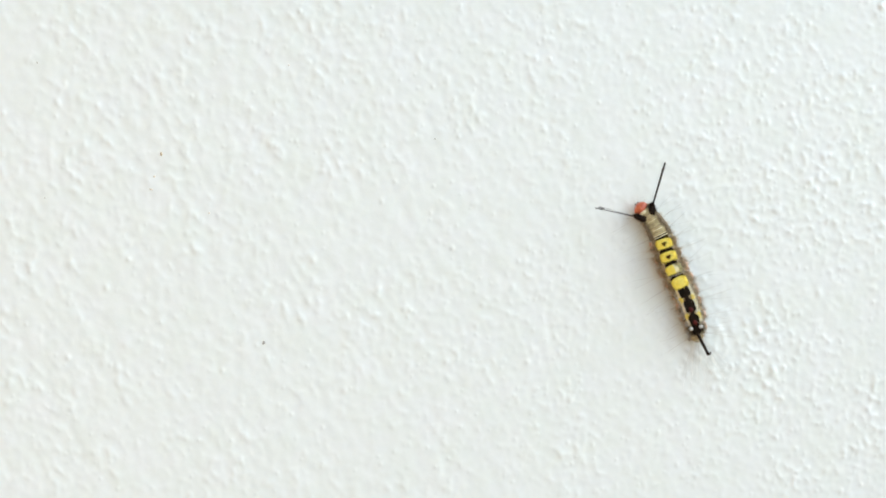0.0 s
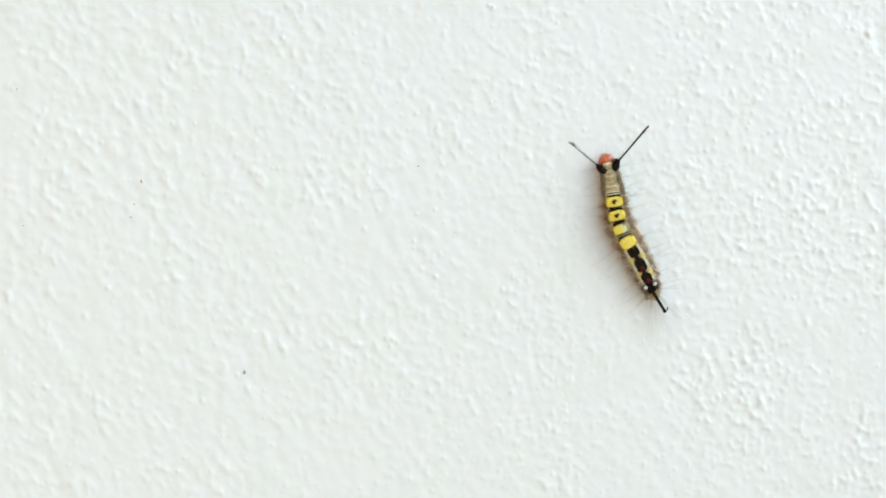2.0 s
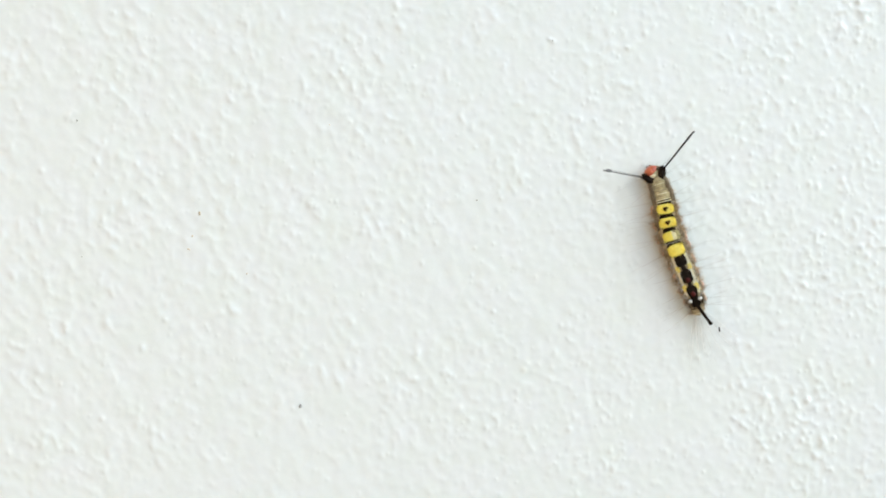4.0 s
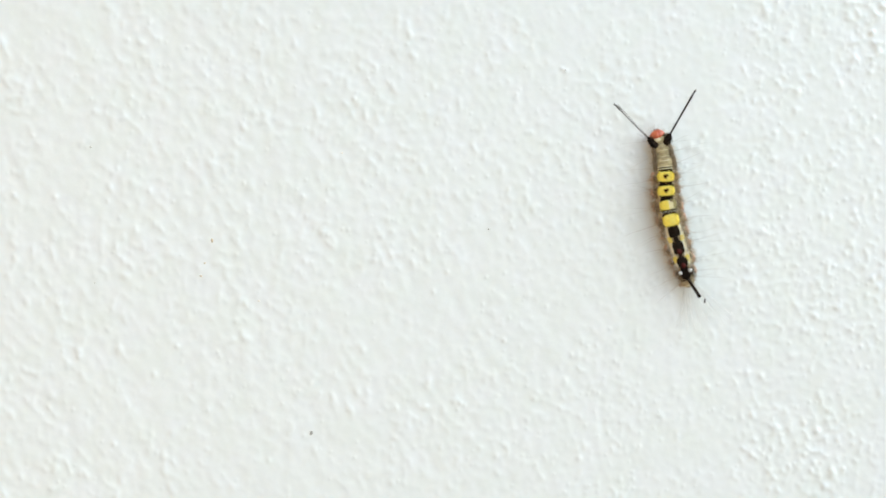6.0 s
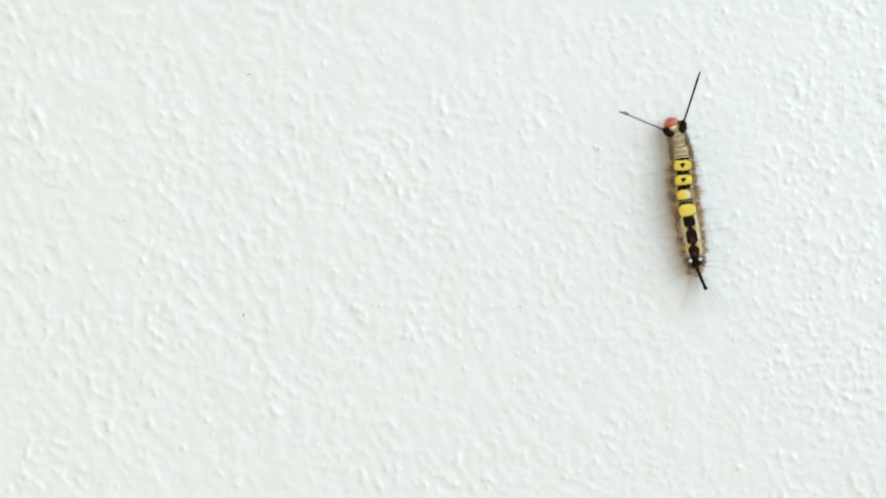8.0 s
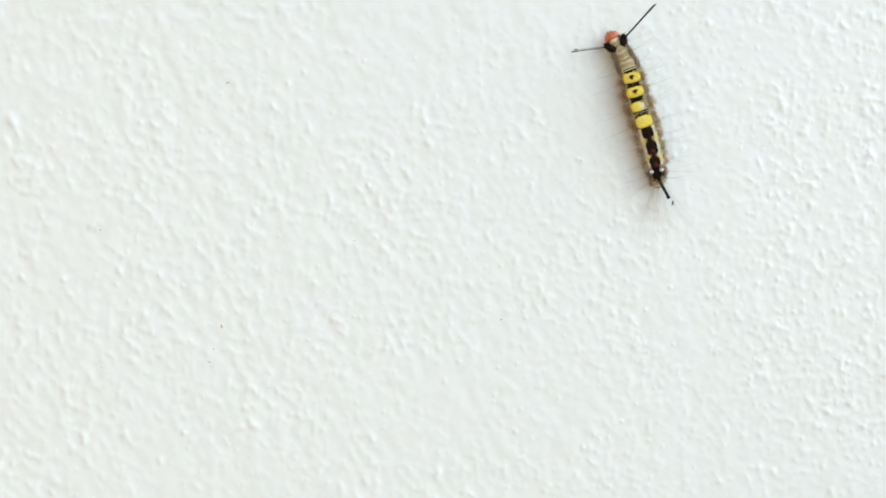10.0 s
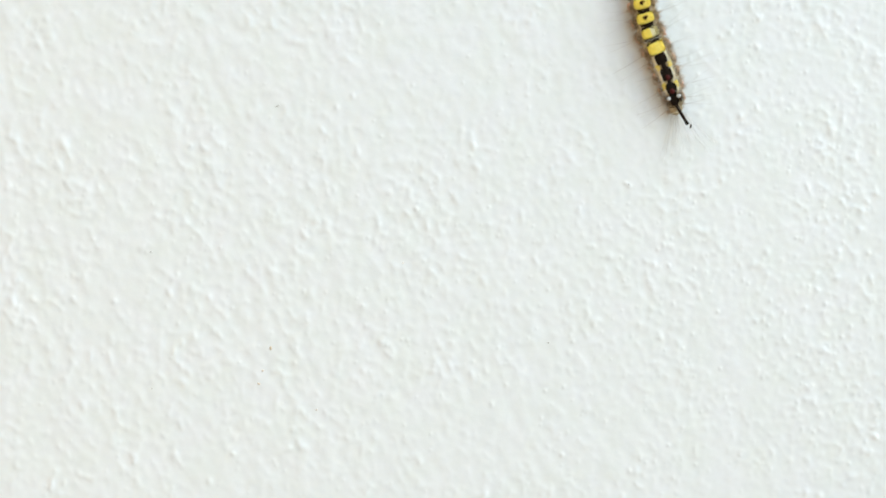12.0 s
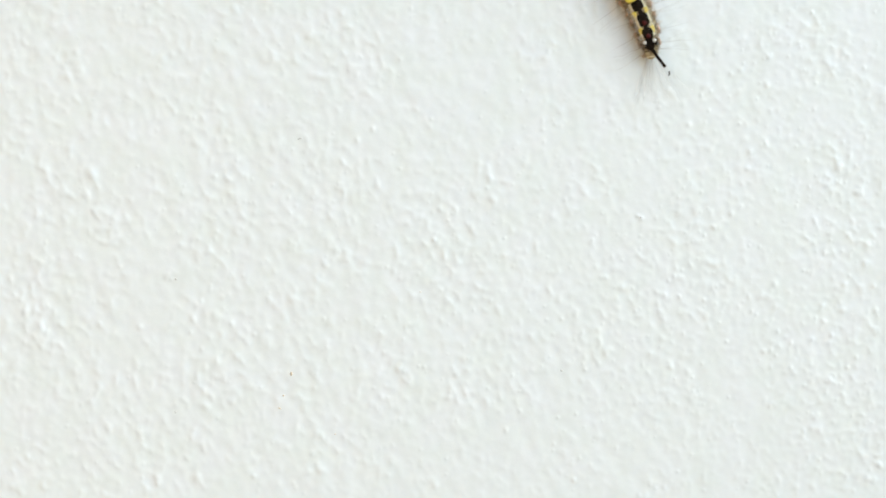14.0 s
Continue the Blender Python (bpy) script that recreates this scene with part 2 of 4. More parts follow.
# ---------------------------------------------------------------- dirt on the wall, and a dot of relief shade
def wall_speck(x, z, w, t, mat, label, turn=0.0, seed=0):
    """A small flat crumb stuck to the paint, in one place a dot of shade; sizes in mm."""
    rnd = random.Random(seed)
    bm = bmesh.new()
    bmesh.ops.create_icosphere(bm, subdivisions=2, radius=1)
    for v in bm.verts:
        k = 0.75 + 0.5 * rnd.random()
        v.co = Vector((v.co.x * w / 2 * k, v.co.y * 0.16, v.co.z * t / 2 * k)) * MM
    ob = new("wall_speck", mesh_of("wall_speck", bm, mat))
    ob.matrix_world = pose(x * MM, -0.00012, z * MM, 0, turn, 0)
    return tagged(ob, label, "dirt speck", "specks on the wall")


wall_speck(-32.96, 1273.54, 0.62, 0.85, SPECK_DARK, "dark grey crumb of dirt stuck to the white paint", 10, 1)
wall_speck(-54.60, 1314.06, 0.48, 0.80, SPECK_BROWN, "brown crumb of dirt stuck to the white paint", 0, 2)
wall_speck(-56.08, 1309.24, 0.40, 0.36, SPECK_BROWN, "brown crumb of dirt stuck to the white paint", 0, 3)
wall_speck(3.94, 1317.42, 0.42, 0.30, SPECK_FAINT, "faint grey speck on the white paint", 0, 4)
wall_speck(-79.33, 1304.64, 0.30, 0.30, SPECK_FAINT, "tiny faint grey crumb stuck to the white paint", 0, 5)
wall_speck(-56.82, 1306.46, 0.72, 0.24, SPECK_BROWN, "thin brown crumb stuck to the white paint", 20, 6)
wall_speck(-27.34, 1333.02, 0.28, 0.24, SPECK_BROWN, "tiny brown crumb stuck to the white paint", 0, 7)
wall_speck(-44.49, 1301.39, 0.36, 0.24, SPECK_BROWN, "tiny brown crumb stuck to the white paint", 0, 8)
# the shade at a small pit by a knob, laid on as a grey dot
wall_speck(19.6, 1351.3, 0.34, 0.28, SPECK_FAINT, "faint grey speck on the white paint", 15, 10)
wall_speck(-80.6, 1333.4, 0.55, 0.26, SPECK_FAINT, "faint grey mark on a chip in the white paint", 50, 11)
wall_speck(-55.01, 1365.17, 0.94, 0.14, SPECK_DARK, "short dark fibre stuck to the white paint", -20, 9)


# ---------------------------------------------------------------- the caterpillar
RND = random.Random(11)


def strand(bm, p, way, length, r0, r1, bend=0.0, mat=0, steps=3):
    """One tapered hair from p, three-sided, curved a little."""
    way = Vector(way).normalized()
    side = way.cross(Vector((0.31, 0.52, 0.8))).normalized()
    rings = []
    for i in range(steps + 1):
        f = i / steps
        c = Vector(p) + way * (length * f) + side * (bend * length * f * f)
        up = way.cross(side)
        r = r0 + (r1 - r0) * f
        rings.append([bm.verts.new(c + (side * math.cos(k) + up * math.sin(k)) * r) for k in (0, 2.094, 4.189)])
    for a, b in zip(rings, rings[1:]):
        for k in range(3):
            f = bm.faces.new((a[k], a[(k + 1) % 3], b[(k + 1) % 3], b[k]))
            f.material_index = mat
    f = bm.faces.new(rings[-1])
    f.material_index = mat


class Ring:
    """Shape of one body segment, in mm: length along x, half width, height."""

    def __init__(self, length, half, height, fold=0.30, ripples=0, lift=0.35):
        self.l, self.w, self.h, self.fold, self.ripples, self.lift = length, half, height, fold, ripples, lift

    def at(self, x, deg, off=0.0):
        """A point of the skin at x along the segment, deg from the back towards the left side."""
        f = min(abs(x) / (self.l / 2), 1.25)
        k = 1 - self.fold * f**3.2
        if self.ripples:
            k += 0.014 * math.cos(x / self.l * math.tau * self.ripples + 0.9 * math.sin(radians(2.1 * deg)))
        a = radians(deg)
        y = self.w * k * math.sin(a)
        c = math.cos(a)
        z = self.lift + self.h / 2 + (self.h / 2) * k * (c if c > 0 else 0.9 * c)
        n = Vector((0, math.sin(a) / self.w, c / (self.h / 2))).normalized()
        return (Vector((x, y, z)) + n * off) * MM


def shell(ring, seed, ends=0.62):
    """The closed skin of a segment."""
    bm = bmesh.new()
    nv, na = (46 if ring.ripples else 16), 28
    half = ring.l * ends
    rows = []
    for i in range(nv + 1):
        x = -half + 2 * half * i / nv
        rows.append([bm.verts.new(ring.at(x, 360 * k / na, 0.06 * noise.noise((x * 1.1 + seed, 1.3 * math.cos(math.tau * k / na), 1.3 * math.sin(math.tau * k / na) + seed)))) for k in range(na)])
    for a, b in zip(rows, rows[1:]):
        for k in range(na):
            bm.faces.new((a[k], b[k], b[(k + 1) % na], a[(k + 1) % na]))
    for row, x in ((rows[0], -half - 0.25), (rows[-1], half + 0.25)):
        c = bm.verts.new(Vector((x, 0, ring.lift + ring.h / 2)) * MM)
        for k in range(na):
            bm.faces.new((row[k], row[(k + 1) % na], c))
    bmesh.ops.recalc_face_normals(bm, faces=bm.faces[:])
    return bm


def patch(ring, x0, x1, a0, a1, off=0.07, seed=0, round_=0.25, rough=0.12, nx=8, na=10):
    """A raised coloured field on the skin, with a rounded uneven outline and sunk rim."""
    bm = bmesh.new()
    cx, ca, hx, ha = (x0 + x1) / 2, (a0 + a1) / 2, (x1 - x0) / 2, (a1 - a0) / 2
    grid = []
    for i in range(nx + 1):
        row = []
        for k in range(na + 1):
            u, v = 2 * i / nx - 1, 2 * k / na - 1
            uu = u * (1 - round_ * v * v * abs(v)) * (1 + rough * noise.noise((v * 2.1, seed, 3.3)))
            vv = v * (1 - round_ * u * u * abs(u)) * (1 + rough * noise.noise((u * 2.1, seed, 7.7)))
            rim = i in (0, nx) or k in (0, na)
            row.append(bm.verts.new(ring.at(cx + uu * hx, ca + vv * ha, -0.12 if rim else off + 0.04 * noise.noise((u * 3, v * 3, seed)))))
        grid.append(row)
    for i in range(nx):
        for k in range(na):
            bm.faces.new((grid[i][k], grid[i + 1][k], grid[i + 1][k + 1], grid[i][k + 1]))
    bmesh.ops.recalc_face_normals(bm, faces=bm.faces[:])
    return bm


def blob(c, rx, ry, rz, seed=0, rough=0.08, sub=3):
    """A rounded lump, in mm."""
    bm = bmesh.new()
    bmesh.ops.create_icosphere(bm, subdivisions=sub, radius=1)
    for v in bm.verts:
        k = 1 + rough * noise.noise(v.co * 2.2 + Vector((seed, 0, 0)))
        v.co = Vector((c[0] + v.co.x * rx * k, c[1] + v.co.y * ry * k, c[2] + v.co.z * rz * k)) * MM
    return bm


def tuft(ring, x, half_x, half_y, tall, pale=False):
    """A dense brush of bristles cut level on top, on a cushion of the same colour."""
    bm = bmesh.new()
    nx, ny = 10, 14
    base = ring.lift + ring.h
    top, grid = base + tall * 0.92, []
    for i in range(nx + 1):
        row = []
        for k in range(ny + 1):
            u, v = 2 * i / nx - 1, 2 * k / ny - 1
            uu, vv = u * (1 - 0.30 * abs(v) ** 3), v * (1 - 0.24 * abs(u) ** 3)
            if pale and v < -0.3:
                vv, uu = -0.3 + (v + 0.3) * 0.55, uu * 0.8 - 0.12
            rim = max(abs(u), abs(v))
            z = top - 0.25 * rim**4 - (1.5 if rim > 0.999 else 0) + 0.10 * noise.noise((u * 4, v * 4, x))
            row.append(bm.verts.new(Vector((x + uu * half_x, vv * half_y, z)) * MM))
        grid.append(row)
    for i in range(nx):
        for k in range(ny):
            f = bm.faces.new((grid[i][k], grid[i + 1][k], grid[i + 1][k + 1], grid[i][k + 1]))
            f.material_index = 1 if pale and k < ny * 0.42 else 0
    bmesh.ops.recalc_face_normals(bm, faces=bm.faces[:])
    for _ in range(420):
        u, v = RND.uniform(-1, 1), RND.uniform(-1, 1)
        if abs(u) > 0.88 or abs(u) ** 3.2 + abs(v) ** 3.2 > 1:
            continue
        p = Vector((x + u * half_x * 0.93, v * half_y * 0.93, base + 0.1)) * MM
        loose = pale and v < -0.3
        way = (u * 0.10 + RND.gauss(0, 0.04), v * 0.2 + RND.gauss(0, 0.05) - (0.35 if loose else 0), 1)
        strand(bm, p, way, (tall * RND.uniform(0.82, 1.02) - 0.12 * max(abs(u), abs(v)) ** 2) * MM, 0.05 * MM, 0.028 * MM, 0.02, 1 if pale and v < -0.15 else 0, 2)
    for _ in range(36):
        a = RND.uniform(0, math.tau)
        u, v = math.copysign(abs(math.cos(a)) ** 0.5, math.cos(a)), math.copysign(abs(math.sin(a)) ** 0.5, math.sin(a))
        p = Vector((x + u * half_x * 0.86, v * half_y * 0.86, base + 0.3)) * MM
        strand(bm, p, (u * 0.25 + RND.gauss(0, 0.08), v * 0.3 + RND.gauss(0, 0.1), 1), tall * RND.uniform(0.7, 1.15) * MM, 0.045 * MM, 0.02 * MM, 0.05, 1 if pale and v < -0.15 else 0, 2)
    if pale:
        for _ in range(170):
            u, v = RND.uniform(-0.75, 0.6), RND.uniform(-0.95, -0.25)
            p = Vector((x + u * half_x * 0.9, v * half_y * 0.9, base)) * MM
            strand(bm, p, (u * 0.3 + RND.gauss(0, 0.15), -0.3 + RND.gauss(0, 0.2), 1), tall * RND.uniform(0.5, 0.85) * MM, 0.05 * MM, 0.03 * MM, 0.05, 1, 2)
    return bm


def side_fuzz(ring, count, length, seed, back=0.0):
    """Soft hairs in bunches along both flanks."""
    rnd = random.Random(seed)
    bm = bmesh.new()
    for sgn in (1, -1):
        for b in range(11):
            bx, ba = rnd.uniform(-0.46, 0.46) * ring.l, rnd.choice((44, 54, 64, 74, 86))
            for _ in range(count // 22):
                p = ring.at(bx + rnd.gauss(0, 0.16), sgn * (ba + rnd.gauss(0, 6)), -0.03)
                spread = radians(ba + rnd.gauss(0, 20))
                way = (rnd.gauss(back, 0.42), sgn * math.sin(spread), 0.75 * math.cos(spread) + rnd.gauss(0, 0.2))
                reach = rnd.uniform(0.4, 1.0) * (1.0 if rnd.random() < 0.85 else 1.7)
                strand(bm, p, way, reach * length * MM, 0.019 * MM, 0.005 * MM, rnd.gauss(0, 0.2), 0 if rnd.random() < 0.72 else 1, 3)
    return bm


def long_hairs(ring, spots, back, seed):
    """Long single hairs that fan out of one wart on each flank."""
    rnd = random.Random(seed)
    bm = bmesh.new()
    for sgn in (1, -1):
        bx, ba, sweep = rnd.uniform(-0.25, 0.25) * ring.l, rnd.uniform(62, 82), back + rnd.gauss(-0.06 if sgn > 0 else 0.0, 0.06)
        for k in range(spots):
            p = ring.at(bx + rnd.gauss(0, 0.12), sgn * (ba + rnd.gauss(0, 4)), -0.03)
            way = (sweep + rnd.gauss(0, 0.13), sgn, rnd.uniform(0.0, 0.4))
            thick = 0.020 if k == 0 else rnd.uniform(0.012, 0.017)
            strand(bm, p, way, rnd.uniform(4.4, 8.2) * MM, thick * MM, 0.007 * MM, rnd.uniform(-0.14, 0.14), 0 if k else 1, 6)
    return bm


def add_warts(seg, ring, seed):
    rnd = random.Random(seed)
    for sgn in (1, -1):
        big = rnd.uniform(0.75, 1.2)
        c = ring.at(rnd.uniform(-0.5, 0.5), sgn * rnd.uniform(74, 86), -0.22) / MM
        part("wart", blob(c, 0.9 * big, 0.55 * big, 0.6, seed + sgn, 0.6), WART, seg, "pinkish bristly wart")
        c = ring.at(rnd.uniform(-0.5, 0.5), sgn * 58, -0.1) / MM
        part("wart", blob(c, 0.6, 0.5, 0.4, seed + sgn * 3, 0.5), FLANK, seg, "grey-brown bristly wart")


def add_prolegs(seg, ring):
    for sgn in (1, -1):
        c = (0, sgn * ring.w * 0.55, 0.42)
        part("proleg", blob(c, 0.5, 0.45, 0.55, sgn, 0.1, 2), SKIN, seg)


# name, station along the body, ring
STATIONS = [16.6, 14.2, 11.8, 9.12, 6.23, 3.19, 0.0, -2.95, -5.7, -8.3, -10.9, -13.0]
RINGS = [
    Ring(3.1, 1.85, 2.7, 0.22, 5), Ring(3.1, 2.15, 3.1, 0.12, 6), Ring(3.1, 2.35, 3.35, 0.12, 6),
    Ring(3.5, 2.6, 3.5, 0.24), Ring(3.5, 2.75, 3.55, 0.24), Ring(3.6, 2.8, 3.55, 0.24), Ring(3.7, 2.8, 3.55, 0.22),
    Ring(3.4, 2.62, 3.5, 0.14), Ring(3.3, 2.52, 3.4, 0.12), Ring(3.2, 2.38, 3.3, 0.12), Ring(3.2, 2.0, 3.05, 0.2), Ring(2.2, 1.5, 2.3),
]


def build_caterpillar():
    root = new("caterpillar")
    tagged(root, "hairy caterpillar with red head and four yellow tufts on the wall", "caterpillar")
    segs = []
    for i, ring in enumerate(RINGS):
        thorax = i < 3
        seg = part("thorax_segment" if thorax else "abdomen_segment", shell(ring, i * 3.1), NECK if thorax else SKIN, root,
                   "tan wrinkled skin" if thorax else "mottled grey-brown skin")
        part("fuzz", side_fuzz(ring, 270 if thorax else 560 if i < 7 else 400, 0.85 if thorax else 1.3 if i < 7 else 1.15 if i < 10 else 0.8, 40 + i, -0.35 if i == 11 else 0.0), [HAIR_BEIGE, HAIR_BROWN], seg, "short beige and brown hairs")
        part("long_hair", long_hairs(ring, 2 if thorax else 3, 0.12 - 0.035 * i, 70 + i), [HAIR_GREY, HAIR_BROWN], seg, "thin long hairs")
        if 3 <= i <= 10:
            add_warts(seg, ring, 90 + i)
        if i in (5, 6, 7, 8, 11) or thorax:
            add_prolegs(seg, ring)
        segs.append(seg)

    # thorax: darker flanks and black hair knobs
    for i in (0, 1, 2):
        for sgn in (1, -1):
            part("flank", patch(RINGS[i], -1.6, 1.6, sgn * (58, 60, 64)[i] - 24, sgn * (58, 60, 64)[i] + 24, 0.13, 5 + i + sgn, 0.1, 0.5, 30, 10), FLANK, segs[i], "darker hairy flank")
        bm = bmesh.new()
        for k in range(150):
            sgn = RND.choice((-1, 1))
            p = RINGS[i].at(RND.uniform(-1.5, 1.5), sgn * RND.gauss((46, 42, 50)[i], 9), 0.0)
            strand(bm, p, (RND.gauss(-0.2, 0.35), sgn * RND.uniform(0.2, 0.9), RND.uniform(0.2, 0.8)), RND.uniform(0.5, 1.2) * MM, 0.035 * MM, 0.01 * MM, 0.15, 0, 2)
        part("flank_hair", bm, HAIR_BROWN, segs[i], "olive-brown flank hairs")
    # cross wrinkles of the neck: shade of folds and light on ridges, as coloured strips
    for i, folds in ((0, (-0.4, -1.1)), (1, (1.1, 0.45, -0.2, -0.85)), (2, (1.3, 0.7, 0.15))):
        for k, x in enumerate(folds):
            tone, name = ((FLANK, "wrinkle_shade"), (CREAM, "ridge_light"))[k % 2]
            part(name, patch(RINGS[i], x - 0.07, x + 0.07, -38 + 7 * (k % 3), 40 - 6 * (k % 2), 0.07, i + x, 0.03, 0.6, 6, 14), tone, segs[i])
    # first tuft: two white lines in front of it
    part("dark_band", patch(RINGS[2], -1.9, -0.55, -44, 44, 0.05, 2.2, 0.05, 0.15, 8, 14), BLACK, segs[2], "black band before the tuft")
    for x, w in ((-0.55, 0.07), (-0.98, 0.12)):
        part("white_line", patch(RINGS[2], x - w, x + w, -46, 46, 0.2, x, 0.03, 0.15, 6, 12), CREAM, segs[2], "thin whitish line")
    for i in (3, 4, 5, 6):
        part("dark_band", patch(RINGS[i], -2.0, 2.0, -38, 38, 0.05, i, 0.08, 0.25, 10, 14), BLACK, segs[i], "black band round the tuft")
    for i in (3, 4, 5, 6):
        for sgn in (1, -1):
            part("dark_flank", patch(RINGS[i], -1.6, 1.6, sgn * 52 - 20, sgn * 52 + 20, 0.03, i * 1.7 + sgn, 0.2, 0.5), FLANK, segs[i], "dark olive flank")
    for i, x, hx, hy, tall, pale in ((3, 0.02, 1.17, 1.84, 1.0, False), (4, -0.02, 1.17, 1.84, 1.0, False), (5, 0.05, 1.14, 1.78, 0.85, True), (6, 0.05, 1.40, 1.8, 0.95, False)):
        part("tuft", tuft(RINGS[i], x, hx, hy, tall, pale), [YELLOW, PALE_YELLOW], segs[i], "dense yellow brush of bristles")
        if i in (3, 4):
            top = RINGS[i].lift + RINGS[i].h + tall
            bm = bmesh.new()
            for k in range(150):
                # a short bar across with a stem behind it, a little to one side
                ox, oy = (RND.uniform(-0.02, 0.30), RND.uniform(-0.52, 0.42)) if k % 5 < 3 else (RND.uniform(-0.42, 0.1), RND.uniform(-0.1, 0.22))
                p = Vector((x + ox + 0.1 * noise.noise((oy * 4, i, 0)), oy - 0.05 * (i - 3), top - 0.45)) * MM
                strand(bm, p, (RND.gauss(0, 0.12), RND.gauss(0, 0.12), 1), RND.uniform(0.48, 0.62) * MM, 0.075 * MM, 0.06 * MM, 0.02, 0, 1)
            part("fleck", bm, BROWN_FLECK, segs[i], "dark brown fleck")
    bm = bmesh.new()
    for k in range(46):
        p = RINGS[5].at(-1.25 + RND.gauss(0, 0.12), RND.uniform(-48, 48), 0.1)
        strand(bm, p, (RND.gauss(-0.3, 0.3), RND.gauss(0, 1), 0.5), RND.uniform(0.4, 0.8) * MM, 0.035 * MM, 0.015 * MM, 0.1, 0, 2)
    part("white_hair", bm, HAIR_PALE, segs[5], "whitish hairs")

    # rear half: black back stripe between cream side stripes with yellow patches
    for i in (6, 7, 8, 9):
        r = RINGS[i]
        x0 = -1.85
        x1 = -1.1 if i == 6 else 1.85
        for sgn in (1, -1):
            a = sorted((sgn * 19, sgn * 42))
            part("cream_stripe", patch(r, x0, x1, a[0], a[1], 0.08, i + sgn * 0.5, 0.05, 0.3), CREAM, segs[i], "cream-white stripe")
    for i, x in ((7, -1.2), (9, 0.1)):
        for sgn in (1, -1):
            a = sorted((sgn * 17, sgn * 44))
            part("yellow_patch", patch(RINGS[i], x - 0.85 + sgn * 0.1, x + 0.85 + sgn * 0.1, a[0], a[1], 0.2, i + sgn * 0.3, 0.25, 0.6, 8, 8), PATCH_YELLOW, segs[i], "yellow patch on the stripe")
    for i, x0, x1, wide in ((7, -0.6, 1.85, 28), (8, -1.45, 1.3, 26), (9, -1.85, 0.4, 30)):
        part("black_spot", patch(RINGS[i], x0, x1, -wide, wide, 0.32, i * 1.1, 0.04, 0.3, 14, 14), BLACK, segs[i], "velvety black spot")
    for i, x0, x1 in ((7, -2.0, -0.4), (8, -2.0, -1.2), (9, 0.2, 1.9)):
        part("black_neck", patch(RINGS[i], x0, x1, -11, 11, 0.22, i + 0.9, 0.05, 0.3), BLACK, segs[i])
    for i, x0, x1, a in ((7, -0.5, 1.7, 23), (8, -1.4, 1.1, 21), (9, -1.7, 0.3, 24), (10, -1.4, 1.5, 26)):
        bm = bmesh.new()
        for k in range(130):
            p = RINGS[i].at(RND.uniform(x0, x1), RND.uniform(-a, a), 0.05)
            strand(bm, p, (RND.gauss(-0.2, 0.5), RND.gauss(0, 0.45), 1), RND.uniform(0.35, 0.7) * MM, 0.04 * MM, 0.012 * MM, 0.1, 0, 2)
        part("black_hair", bm, HAIR_BLACK, segs[i], "short velvety black hairs")
    for i in (7, 8, 9):
        bm = bmesh.new()
        for k in range(120):
            p = RINGS[i].at(RND.uniform(-1.7, 1.7), RND.choice((-1, 1)) * RND.uniform(22, 52), 0.05)
            strand(bm, p, (RND.gauss(-0.25, 0.5), RND.gauss(0, 0.35) + p.y / MM * 0.25, 0.8), RND.uniform(0.4, 0.95) * MM, 0.026 * MM, 0.010 * MM, 0.15, 0, 2)
        part("stripe_hair", bm, HAIR_WHITE, segs[i], "short whitish hairs along the stripe")
    part("gland", blob((-0.85, 0.02, RINGS[8].lift + RINGS[8].h + 0.12), 0.62, 0.5, 0.36, 2, 0.3), GLAND, segs[8], "small dark red gland")
    part("gland", blob((-1.3, 0.0, RINGS[9].lift + RINGS[9].h + 0.15), 0.6, 0.5, 0.36, 4, 0.3), GLAND, segs[9], "small dark red gland")
    r = RINGS[10]
    part("black_back", patch(r, -1.6, 1.7, -31, 31, 0.14, 6.6, 0.15, 0.4, 14, 14), BLACK, segs[10], "black hind back")
    for sgn in (1, -1):
        c = r.at(-0.05, sgn * 26, 0.5) / MM
        part("white_wart", blob(c, 0.38, 0.42, 0.32, sgn, 0.4), WHITE, segs[10], "glossy white wart")
    bm = bmesh.new()
    for k in range(150):
        p = r.at(RND.uniform(-1.5, 1.5), RND.choice((-1, 1)) * RND.uniform(40, 75), 0.0)
        strand(bm, p, (RND.gauss(-0.3, 0.5), RND.gauss(0, 0.3) + p.y / MM * 0.35, 0.8), RND.uniform(0.5, 1.1) * MM, 0.03 * MM, 0.01 * MM, 0.15, 0, 2)
    part("grey_hair", bm, HAIR_PALE, segs[10], "silvery short hairs")
    bm = bmesh.new()
    for k in range(140):
        p = r.at(RND.uniform(-1.5, 0.5), RND.choice((-1, 1)) * RND.uniform(26, 56), 0.0)
        strand(bm, p, (RND.gauss(-0.5, 0.4), RND.gauss(0, 0.4), 0.7), RND.uniform(0.5, 1.0) * MM, 0.035 * MM, 0.01 * MM, 0.15, 0, 2)
    part("black_fringe", bm, HAIR_BLACK, segs[10], "black hairs round the white warts")
    part("tail_rim", patch(RINGS[11], -1.2, -0.95, -75, 75, 0.1, 8.8, 0.1, 0.2, 4, 14), CREAM, segs[11], "cream rim of the hind end")
    part("dark_line", patch(RINGS[11], 0.0, 0.9, -60, 60, 0.16, 9.8, 0.15, 0.3, 6, 14), BLACK, segs[11])
    bm = bmesh.new()
